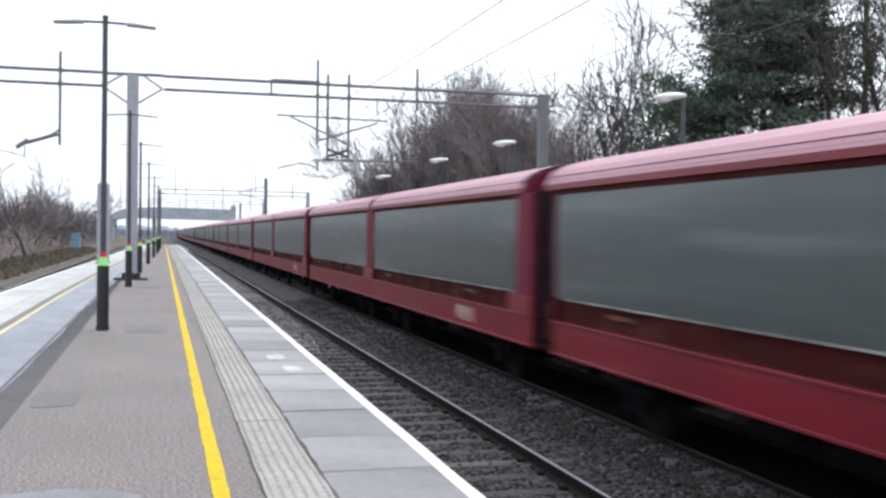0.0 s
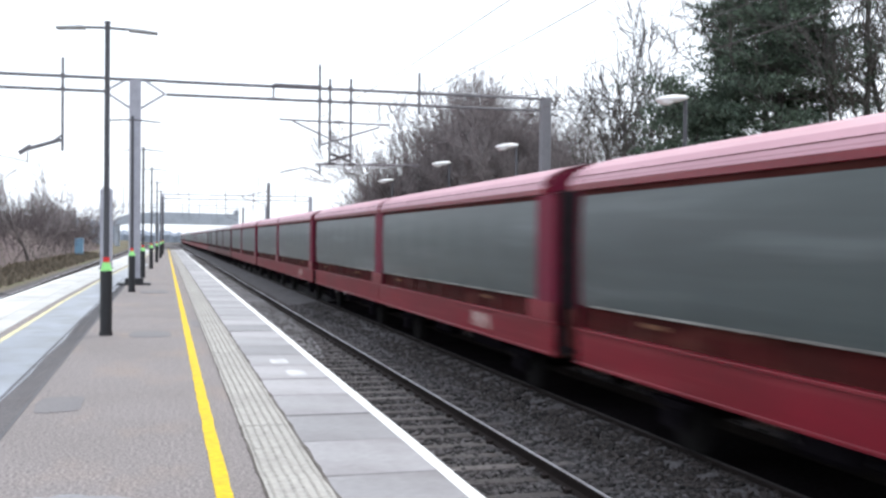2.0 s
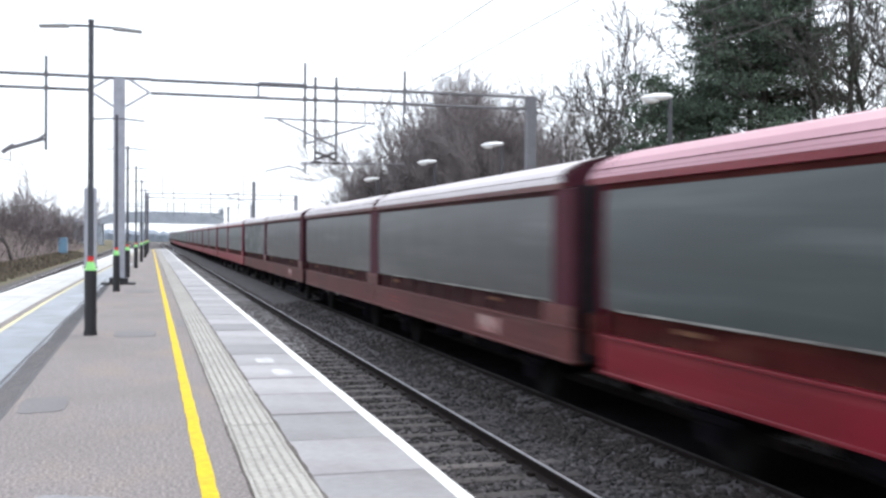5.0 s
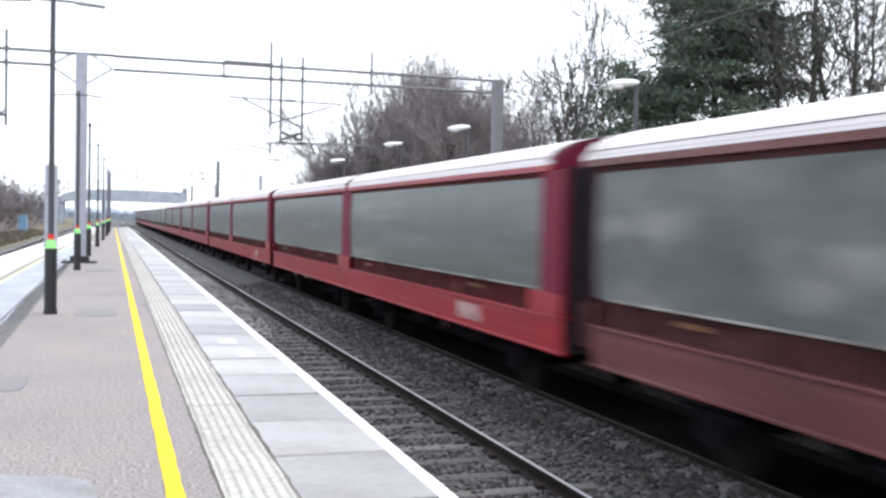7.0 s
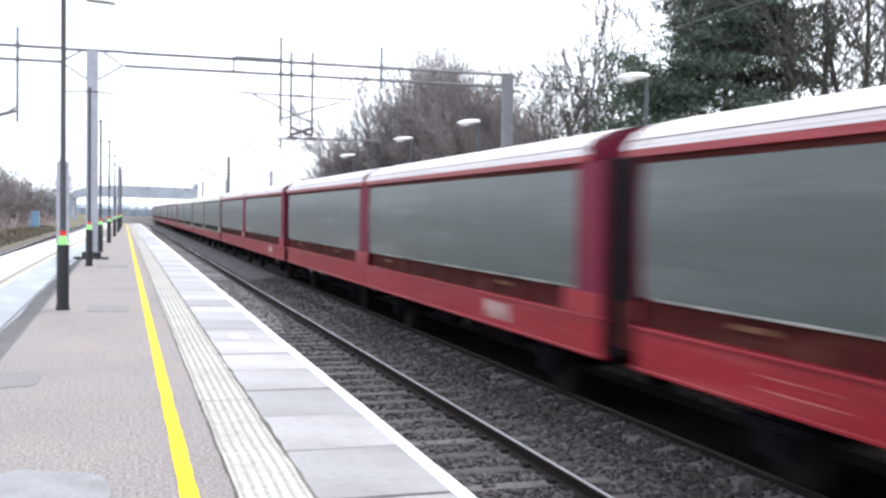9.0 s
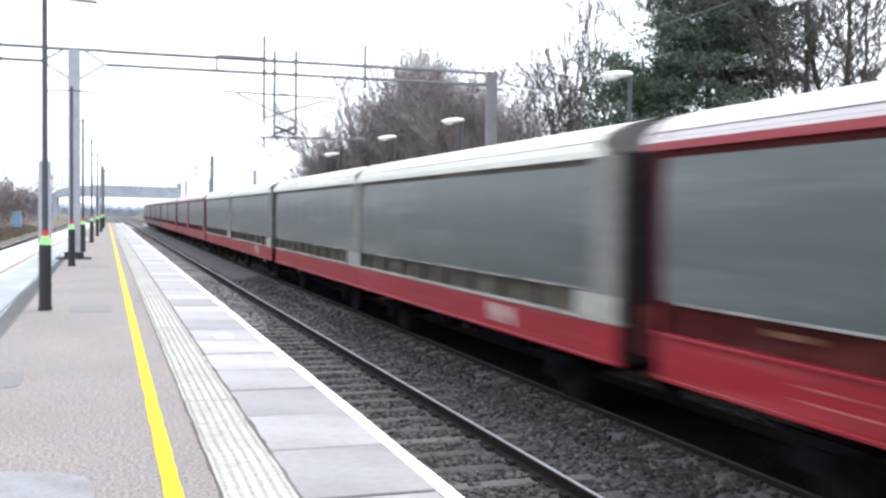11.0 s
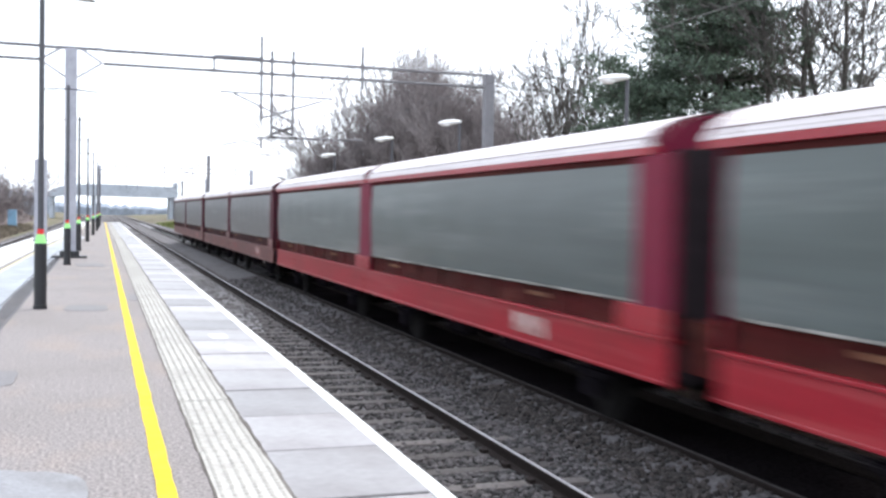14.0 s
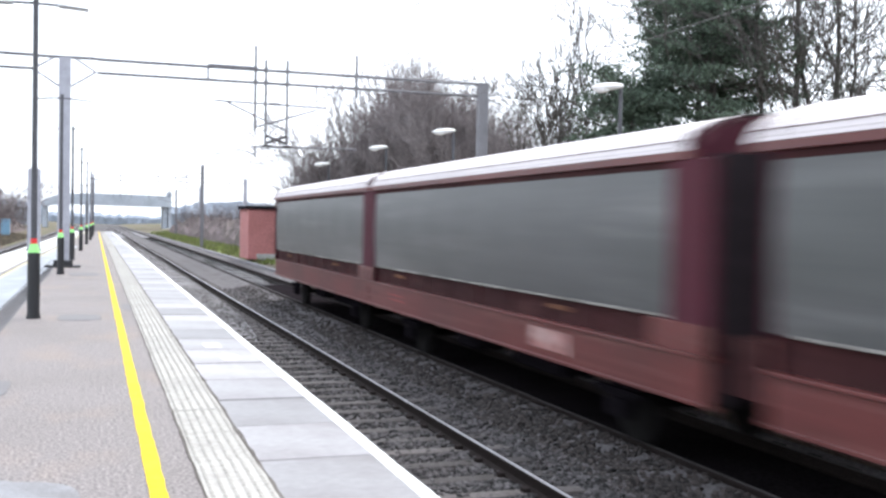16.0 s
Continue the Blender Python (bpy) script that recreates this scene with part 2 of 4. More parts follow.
MARK = material("worn_marking", (0.42, 0.14, 0.14), 0.6, grain=9, vary=0.4, stain=4, stain_vary=0.9, tint=(0.3, 0.03, 0.03), spec=0.2)
GAP_SHADE = material("shaded_wagon_end", (0.027, 0.02, 0.024), 0.8, grain=6, vary=0.3, spec=0.2)
PATCH_PALE = material("pale_repair", (0.2, 0.198, 0.212), 0.5, grain=40, vary=0.25, stain=2.6, stain_vary=0.9, tint=(0.14, 0.132, 0.135), bump=0.2)
PALE_BALLAST = material("pale_ballast", (0.24, 0.235, 0.25), 0.95, grain=18, vary=0.5, stain=0.8, stain_vary=0.6, tint=(0.17, 0.16, 0.16), bump=1.0, spec=0.2)
DOME = material("worn_dome", (0.345, 0.33, 0.305), 0.85, grain=30, vary=0.3, stain=4, stain_vary=0.6, tint=(0.3, 0.285, 0.265))
SILT = material("dark_silt", (0.1, 0.088, 0.08), 0.95, grain=25, vary=0.4, stain=2.5, stain_vary=0.8, tint=(0.17, 0.155, 0.145), bump=0.4, spec=0.2)
TAN = material("tan_timber_packing", (0.17, 0.08, 0.045), 0.8, grain=12, vary=0.3, stain=3, stain_vary=0.8, tint=(0.1, 0.035, 0.025), spec=0.2)
BALLAST_BROWN = material("brown_ballast_stone", (0.036, 0.029, 0.028), 0.85, grain=30, vary=0.4, stain=1.2, stain_vary=0.6, tint=(0.022, 0.016, 0.015), island=0.9, bump=0.5)
DRY_GRASS = material("dry_grass", (0.19, 0.16, 0.125), 0.95, grain=8, vary=0.4, stain=0.4, stain_vary=0.7, tint=(0.12, 0.105, 0.085), island=0.3, bump=0.5, spec=0.1)
MAROON_DULL = material("dark_dull_maroon", (0.05, 0.018, 0.019), 0.8, grain=10, vary=0.3, stain=1.5, stain_vary=0.7, tint=(0.028, 0.013, 0.014), stretch=(1, 0.5, 1), spec=0.1, streak=((0.1, 0.05, 0.045), 0.45, 2.2, (1, 0.35, 2)))
HUT_BRICK = material("hut_brick", (0.46, 0.19, 0.18), 0.85, grain=9, vary=0.25, stain=1.2, tint=(0.33, 0.12, 0.11))
POST_GREY = material("grimy_cream_post", (0.2, 0.195, 0.185), 0.75, grain=8, vary=0.2, stain=1.2, stain_vary=0.7, tint=(0.12, 0.115, 0.105), spec=0.2)


# ---- helpers of this scene ----
def finish(bm, material_used, bevel=0.0):
    if bevel:
        bmesh.ops.bevel(bm, geom=bm.edges[:], offset=bevel, segments=1, affect="EDGES")
    mesh = bpy.data.meshes.new("mesh")
    bm.to_mesh(mesh)
    bm.free()
    mesh.materials.append(material_used)
    return mesh


def box(bm, x0, x1, y0, y1, z0, z1):
    m = Matrix.LocRotScale(((x0 + x1) / 2, (y0 + y1) / 2, (z0 + z1) / 2), None, (abs(x1 - x0), abs(y1 - y0), abs(z1 - z0)))
    return bmesh.ops.create_cube(bm, size=1, matrix=m)["verts"]


def tube(bm, a, b, r0, r1=None, sides=10):
    a, b = Vector(a), Vector(b)
    q = (b - a).to_track_quat("Z", "Y")
    m = Matrix.Translation((a + b) / 2) @ q.to_matrix().to_4x4()
    bmesh.ops.create_cone(bm, cap_ends=True, segments=sides, radius1=r0, radius2=r0 if r1 is None else r1, depth=(b - a).length, matrix=m)


def sweep(bm, profile, y0, y1, caps=True):
    """A closed outline of (x, z) pairs drawn out along y."""
    rings = [[bm.verts.new((x, y, z)) for x, z in profile] for y in (y0, y1)]
    k = len(profile)
    for i in range(k):
        bm.faces.new((rings[0][i], rings[0][(i + 1) % k], rings[1][(i + 1) % k], rings[1][i]))
    if caps:
        bm.faces.new(rings[0][::-1])
        bm.faces.new(rings[1])
    bmesh.ops.recalc_face_normals(bm, faces=bm.faces[:])


def part(name, bm, material_used, parent=None, label="", bevel=0.0, smooth=False):
    ob = new(name, finish(bm, material_used, bevel) if isinstance(bm, bmesh.types.BMesh) else bm)
    if smooth:
        ob.data.polygons.foreach_set("use_smooth", [True] * len(ob.data.polygons))
    if parent:
        ob.parent = parent
    return tagged(ob, label)


def boxes(name, spans, material_used, parent=None, label="", bevel=0.0):
    bm = bmesh.new()
    for s in spans:
        box(bm, *s)
    return part(name, bm, material_used, parent, label, bevel)


def thing(name, label, category, group="", kind="", at=None):
    ob = tagged(new(name), label, category, group, kind)
    if at:
        ob.matrix_basis = pose(*at)
    return ob


def raw(name, verts, faces, material_used, parent=None, label=""):
    mesh = bpy.data.meshes.new("mesh")
    mesh.from_pydata(verts, [], faces)
    mesh.materials.append(material_used)
    return part(name, mesh, None, parent, label)


RAIL_Z = -0.915
TRACK_1, TRACK_2, TRACK_3 = 3.40, 6.80, -5.55
EDGE = 1.875
LEFT_EDGE = ((-12, -3.9), (26, -3.87), (38, -3.74), (58, -3.35), (90, -2.95), (127, -2.5))


def left_edge(y):
    return float(np.interp(y, [p[0] for p in LEFT_EDGE], [p[1] for p in LEFT_EDGE]))


# ---- ground ----
def ground():
    bm = bmesh.new()
    xs = [-900, -300, -80, -30, -16, -8.2, 9.6, 13.5, 30, 80, 300, 900]
    zs = [2, 1.0, 0.5, 0.2, -0.3, -1.1, -1.16, -0.75, -0.2, 0.5, 1, 2]
    ys = [-300, -60, -20, 0, 20, 40, 60, 90, 130, 200, 320, 700, 1800]
    rows = [[bm.verts.new((x, y, z)) for x, z in zip(xs, zs)] for y in ys]
    for a, b in zip(rows, rows[1:]):
        for i in range(len(xs) - 1):
            bm.faces.new((a[i], a[i + 1], b[i + 1], b[i]))
    tagged(part("ground", bm, EARTH), "rough brown earth with patchy winter grass beside the railway", "ground", kind="structure")
    bm = bmesh.new()
    prof = [(-7.9, -1.3), (-7.9, -1.13), (-7.2, -1.09), (-4.2, -1.085), (-3.2, -1.085), (0.5, -1.085), (4.7, -1.085), (5.3, -1.06), (5.85, -0.958), (5.955, -0.958), (5.965, -1.085), (8.4, -1.085), (9.4, -1.155), (9.4, -1.3)]
    sweep(bm, prof, -60, 420)
    tagged(part("ballast_bed", bm, BED), "dark oily ballast bed under the railway tracks", "track bed", kind="structure")


def bed_strips():
    # dark strip first: the train's shade painted onto the ballast
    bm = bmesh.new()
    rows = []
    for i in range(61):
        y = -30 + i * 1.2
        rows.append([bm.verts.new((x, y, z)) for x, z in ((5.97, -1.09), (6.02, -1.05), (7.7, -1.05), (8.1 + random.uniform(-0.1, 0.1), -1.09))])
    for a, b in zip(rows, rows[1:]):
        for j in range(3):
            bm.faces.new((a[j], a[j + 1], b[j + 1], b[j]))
    tagged(part("oily_ballast", bm, BED_SHADE), "black ballast strip with the shade under the train painted in", "ballast", kind="stuff")
    for left, right, start in ((6.17, 7.4, 40.0), (1.95, 2.57, 24.0), (2.74, 4.06, 22.0)):
        bm = bmesh.new()
        rows = []
        for i in range(110):
            y = start + i * 1.5
            grown = min(1.0, (i + 0.3) / 5)
            x0 = (left + right) / 2 - (right - left) / 2 * grown * random.uniform(0.8, 1.0)
            x1 = (left + right) / 2 + (right - left) / 2 * grown * random.uniform(0.8, 1.0)
            rows.append([bm.verts.new((x, y, z)) for x, z in ((x0, -1.09), (x0 + 0.06, -1.071), (x1 - 0.06, -1.071), (x1, -1.09))])
        for p, q in zip(rows, rows[1:]):
            for j in range(3):
                bm.faces.new((p[j], p[j + 1], q[j + 1], q[j]))
        tagged(part("pale_ballast", bm, PALE_BALLAST), "pale ballast between the rails farther along", "ballast", kind="stuff")


def stones(seed, zones, stone, label):
    """Loose ballast stones between the rails and beside them."""
    rng = np.random.default_rng(seed)
    phi = (1 + 5 ** 0.5) / 2
    ico = np.array([(-1, phi, 0), (1, phi, 0), (-1, -phi, 0), (1, -phi, 0), (0, -1, phi), (0, 1, phi), (0, -1, -phi), (0, 1, -phi), (phi, 0, -1), (phi, 0, 1), (-phi, 0, -1), (-phi, 0, 1)]) / 1.9
    tri = np.array([(0, 11, 5), (0, 5, 1), (0, 1, 7), (0, 7, 10), (0, 10, 11), (1, 5, 9), (5, 11, 4), (11, 10, 2), (10, 7, 6), (7, 1, 8), (3, 9, 4), (3, 4, 2), (3, 2, 6), (3, 6, 8), (3, 8, 9), (4, 9, 5), (2, 4, 11), (6, 2, 10), (8, 6, 7), (9, 8, 1)])
    verts, faces, base = [], [], 0
    for x0, x1, y0, y1, density in zones:
        k = int((x1 - x0) * (y1 - y0) * density)
        centre = np.stack([rng.uniform(x0, x1, k), rng.uniform(y0, y1, k), np.full(k, -1.085)], 1)
        size = rng.uniform(0.016, 0.042, k)
        for c, s in zip(centre, size):
            if any(abs(c[0] - x) < 1.25 for x in (TRACK_1, TRACK_2)) and abs((c[1] - 2.0 + 0.325) % 0.65 - 0.325) < 0.13 and rng.random() < 0.9:
                continue
            a = rng.uniform(0, 6.283)
            shape = ico * rng.uniform(0.6, 1.25, (12, 1)) * s * np.array((1.25, 0.95, 0.75))
            turn = np.array(((math.cos(a), -math.sin(a), 0), (math.sin(a), math.cos(a), 0), (0, 0, 1)))
            rise = float(np.interp(c[0], (4.7, 5.3, 5.85), (0.0, 0.025, 0.122)))
            verts.append(shape @ turn.T + c + (0, 0, s * 0.45 + rise))
            faces.append(tri + base)
            base += 12
    ob = raw("ballast_stones", np.concatenate(verts).tolist(), np.concatenate(faces).tolist(), stone)
    tagged(ob, label, "ballast", kind="stuff")


# ---- tracks ----
def track(name, x, y0, y1, label, sleepers=True, sleeper_paint=SLEEPER, head=RAIL_TOP):
    t = thing(name, label, "railway track", kind="structure")
    z = RAIL_Z
    for side in (-1, 1):
        c = x + side * 0.7525
        bm = bmesh.new()
        sweep(bm, [(c - 0.07, z - 0.155), (c + 0.07, z - 0.155), (c + 0.07, z - 0.14), (c + 0.012, z - 0.115), (c + 0.012, z - 0.045), (c + 0.035, z - 0.03), (c + 0.035, z - 0.006),
                   (c - 0.035, z - 0.006), (c - 0.035, z - 0.03), (c - 0.012, z - 0.045), (c - 0.012, z - 0.115), (c - 0.07, z - 0.14)], y0, y1)
        rail = part("rail", bm, RAIL_RUST, t)
        boxes("running_surface", [(c - 0.017, c + 0.017, y0, y1, z - 0.007, z)], head, rail, "bright polished rail head")
    if not sleepers:
        return
    bm = bmesh.new()
    sweep(bm, [(-0.14, -0.12), (0.14, -0.12), (0.11, 0.0), (-0.11, 0.0)], -1.27, 1.27)
    bmesh.ops.rotate(bm, verts=bm.verts[:], matrix=Matrix.Rotation(radians(90), 3, "Z"))
    mesh = finish(bm, sleeper_paint)
    bm = bmesh.new()
    for side in (-1, 1):
        for off in (-0.1, 0.1):
            box(bm, side * 0.7525 + off - 0.035, side * 0.7525 + off + 0.035, -0.05, 0.05, -0.005, 0.045)
    clips = finish(bm, RAIL_RUST)
    y = 2.0
    while y < min(y1, 150):
        s = part("sleeper", mesh, None, t)
        s.matrix_basis = pose(x, y, RAIL_Z - 0.145 + random.uniform(-0.01, 0.004), 0, 0, random.uniform(-0.6, 0.6))
        if y < 45 and sleeper_paint is SLEEPER:
            part("rail_clip", clips, None, s)
        y += 0.65


# ---- platforms ----
def strip(name, x0, x1, y0, y1, z, material_used, parent, thick=0.004, wobble=0.0, follow=False, step=2.0):
    """A painted or laid strip along the platform, with slightly uneven edges."""
    bm = bmesh.new()
    n = max(2, int((y1 - y0) / step) + 1)
    rows = []
    for i in range(n):
        y = y0 + (y1 - y0) * i / (n - 1)
        base = left_edge(y) if follow else 0.0
        a, b = base + x0 + random.uniform(-wobble, wobble), base + x1 + random.uniform(-wobble, wobble)
        rows.append([bm.verts.new(p) for p in ((a, y, z - 0.02), (a, y, z + thick), (b, y, z + thick), (b, y, z - 0.02))])
    for a, b in zip(rows, rows[1:]):
        for i in range(3):
            bm.faces.new((a[i], b[i], b[i + 1], a[i + 1]))
    bmesh.ops.recalc_face_normals(bm, faces=bm.faces[:])
    return part(name, bm, material_used, parent)


def blot(name, x0, x1, y0, y1, z, material_used, parent, seed, label=""):
    """A thin patch with a ragged, rounded outline."""
    bm = bmesh.new()
    cx, cy, rx, ry = (x0 + x1) / 2, (y0 + y1) / 2, (x1 - x0) / 2, (y1 - y0) / 2
    rim = []
    for i in range(56):
        a = 2 * math.pi * i / 56
        c, q = math.cos(a), math.sin(a)
        r = (abs(c) ** 5 + abs(q) ** 5) ** -0.2 * (0.96 + 0.12 * noise.noise((c * 1.6, q * 1.6, seed)) + 0.07 * noise.noise((c * 6, q * 6, seed)))
        rim.append((cx + rx * c * r, cy + ry * q * r))
    low, top = [bm.verts.new((x, y, z - 0.01)) for x, y in rim], [bm.verts.new((x, y, z)) for x, y in rim]
    bm.faces.new(top)
    for i in range(56):
        bm.faces.new((low[i], low[(i + 1) % 56], top[(i + 1) % 56], top[i]))
    return part(name, bm, material_used, parent, label)


def platform():
    p = thing("platform", "island platform of worn tarmac with concrete edge slabs", "platform", kind="structure")
    outline = [(EDGE - 0.06, -12), (EDGE - 0.06, 127)] + [(x + 0.06, y) for y, x in LEFT_EDGE[::-1]]
    bm = bmesh.new()
    low = [bm.verts.new((x, y, -1.2)) for x, y in outline]
    mid = [bm.verts.new((x, y, -0.16)) for x, y in outline]
    k = len(outline)
    for i in range(k):
        bm.faces.new((low[i], low[(i + 1) % k], mid[(i + 1) % k], mid[i]))
    bmesh.ops.recalc_face_normals(bm, faces=bm.faces[:])
    part("platform_wall", bm, BRICK, p, "dark brick platform face")
    # tarmac top, between the two rows of edge slabs
    bm = bmesh.new()
    rows = []
    for i in range(71):
        y = -12 + 139 * i / 70
        rows.append([bm.verts.new((x, y, z)) for x, z in ((left_edge(y) + 0.06, -0.2), (left_edge(y) + 0.06, -0.07), (left_edge(y) + 0.9, -0.07), (left_edge(y) + 0.9, 0.0), (0.606, 0.0), (0.606, -0.07), (EDGE - 0.06, -0.07), (EDGE - 0.06, -0.2))])
    for a, b in zip(rows, rows[1:]):
        for j in range(7):
            bm.faces.new((a[j], a[j + 1], b[j + 1], b[j]))
    bm.faces.new(rows[-1])
    bmesh.ops.recalc_face_normals(bm, faces=bm.faces[:])
    part("tarmac", bm, ASPHALT, p, "speckled grey-brown tarmac")
    strip("damp_strip", 1.55, 2.4, -12, 60, 0.001, WET, p, 0.003, 0.03, True)
    strip("yellow_line", 0.304, 0.404, -12, 126, 0.002, YELLOW, p, 0.004, 0.005, step=0.22)
    strip("yellow_line", 1.49, 1.57, -12, 126, 0.003, PALE_YELLOW, p, 0.004, 0.006, True, step=0.5)
    # drainage channel with a slotted grate
    boxes("drain_frame", [(-1.53, -1.50, 4, 40, -0.02, 0.006), (-1.24, -1.21, 4, 40, -0.02, 0.006)], IRON, p, "iron edge of the drainage channel")
    slots = bmesh.new()
    y = 4.0
    while y < 40:
        box(slots, -1.50, -1.24, y, y + 0.07, -0.02, 0.004)
        y += 0.13
    part("drain_grate", slots, IRON, p, "slotted dark drainage grate")
    for x0, x1, y0, y1 in ((-1.16, -0.72, 9.55, 10.45), (-0.55, 0.1, 16.4, 17.4), (-0.7, 0.12, 29.0, 30.6), (0.46, 0.62, 18.2, 19.5)):
        blot("repair_patch", x0, x1, y0, y1, 0.005, PATCH, p, x0 * 3 + y0, "damp grey repair in the tarmac")
    boxes("slab_bedding", [(0.607, EDGE - 0.03, -4, 127, -0.069, -0.045)], JOINT, p, "dark grit in the slab joints")
    blot("repair_patch", -1.16, -0.07, 4.4, 6.5, 0.005, PATCH_PALE, p, 2.7, "pale worn repair in the tarmac")
    strip("silt_seam", 1.006, 1.03, -4, 60, 0.001, SILT, p, 0.003, 0.009, step=0.17)
    strip("silt_seam", 0.598, 0.613, -4, 60, 0.002, SILT, p, 0.004, 0.007, step=0.15)
    # concrete edge slabs, each its own piece
    bm = bmesh.new()
    box(bm, 1.022, EDGE, 0.011, 1.164, -0.06, 0.0)
    slab = finish(bm, SLAB, 0.006)
    y = 8.95 - 1.175 * 12
    while y < 127:
        s = part("edge_slab", slab, None, p)
        s.matrix_basis = pose(0, y, random.uniform(-0.004, 0.003), random.uniform(-0.12, 0.12), random.uniform(-0.1, 0.1), 0)
        y += 1.175
    # tactile slabs with six rows of domes
    bm = bmesh.new()
    box(bm, 0.612, 1.010, 0.003, 0.917, -0.07, 0.0)
    base_faces = len(bm.faces)
    for i in range(6):
        for j in range(14):
            m = Matrix.Translation((0.612 + 0.0663 * (i + 0.5), 0.003 + 0.0653 * (j + 0.5), 0.003))
            bmesh.ops.create_cone(bm, cap_ends=True, segments=6, radius1=0.0165, radius2=0.012, depth=0.007, matrix=m)
    for i, face in enumerate(bm.faces):
        face.material_index = 0 if i < base_faces else 1
    tactile = finish(bm, TACTILE)
    tactile.materials.append(DOME)
    y = -2.7 + 0.2
    while y < 126:
        s = part("tactile_slab", tactile, None, p)
        s.matrix_basis = pose(random.uniform(-0.004, 0.004), y, random.uniform(-0.003, 0.003), random.uniform(-0.15, 0.15), 0, random.uniform(-0.2, 0.2))
        y += 0.92
    strip("white_line", EDGE - 0.088, EDGE + 0.004, -4, 127, 0.004, WHITE, p, 0.003, 0.004, step=0.6)
    # pale slabs along the other edge
    for y in np.arange(-4, 126, 1.2):
        a, b = left_edge(y), left_edge(y + 1.2)
        bm = bmesh.new()
        top = [(a, y), (a + 0.9, y), (b + 0.9, y + 1.194), (b, y + 1.194)]
        lo, hi = [bm.verts.new((x, q, -0.08)) for x, q in top], [bm.verts.new((x, q, 0.0)) for x, q in top]
        bm.faces.new(hi)
        for i in range(4):
            bm.faces.new((lo[i], lo[(i + 1) % 4], hi[(i + 1) % 4], hi[i]))
        part("edge_slab", bm, PALE, p)
    strip("white_line", 0.0, 0.1, -4, 126, 0.004, WHITE, p, 0.003, 0.004, True)
    strip("tactile_strip", 0.93, 1.33, -4, 126, 0.002, PALE, p, 0.006, 0.004, True)
    # painted marks on the slabs
    for x, y in ((1.29, 12.65), (1.36, 11.5)):
        blot("painted_mark", x, x + 0.22, y, y + 0.5, 0.0055, FADED, p, y, "faded white paint mark")


def platform_far():
    p = thing("platform_2", "far side platform of tarmac with concrete edge", "platform", kind="structure")
    boxes("platform_body", [(8.33, 13.0, -30, 44, -1.2, -0.02)], BRICK, p)
    boxes("tarmac", [(8.95, 13.0, -30, 44, -0.02, 0.0)], ASPHALT, p)
    boxes("edge_strip", [(8.3, 8.95, -30, 44, -0.06, 0.004)], SLAB, p)


ground()
bed_strips()
stones(5, [(1.95, 5.15, 4.0, 12.0, 470), (1.95, 5.2, 12.0, 22.0, 220), (1.95, 5.4, 22.0, 40.0, 60), (-7.6, -4.0, 18.0, 50.0, 30)], BALLAST, "dark grey crushed stone ballast round the rails")
stones(6, [(4.95, 5.93, 5.0, 14.0, 470), (5.05, 5.93, 14.0, 24.0, 260), (5.2, 5.93, 24.0, 40.0, 90)], BALLAST_BROWN, "brown-black ballast stones beside the train's track")
track("railway_track_1", TRACK_1, -40, 400, "near railway track with polished rails on concrete sleepers")
track("railway_track_2", TRACK_2, -40, 400, "railway track with rails on sleepers under the train", True, SLEEPER_SHADE, RAIL_SHADE)
track("railway_track_3", TRACK_3, -40, 400, "railway track beyond the island platform", False)
platform()
platform_far()


# ---- the train: pairs of covered car-carrying units ----
UNIT, SPEED, START = 12.56, 25.52, 2.005
HALF = 1.35


def unit_profile_roof(inner):
    pts = [(HALF, 2.385), (HALF - 0.03, 2.44), (HALF - 0.12, 2.54), (HALF - 0.34, 2.645), (HALF - 0.7, 2.73), (0.0, 2.79)]
    right = [(x, z - inner) for x, z in pts]
    return right + [(-x, z) for x, z in right[-2::-1]]


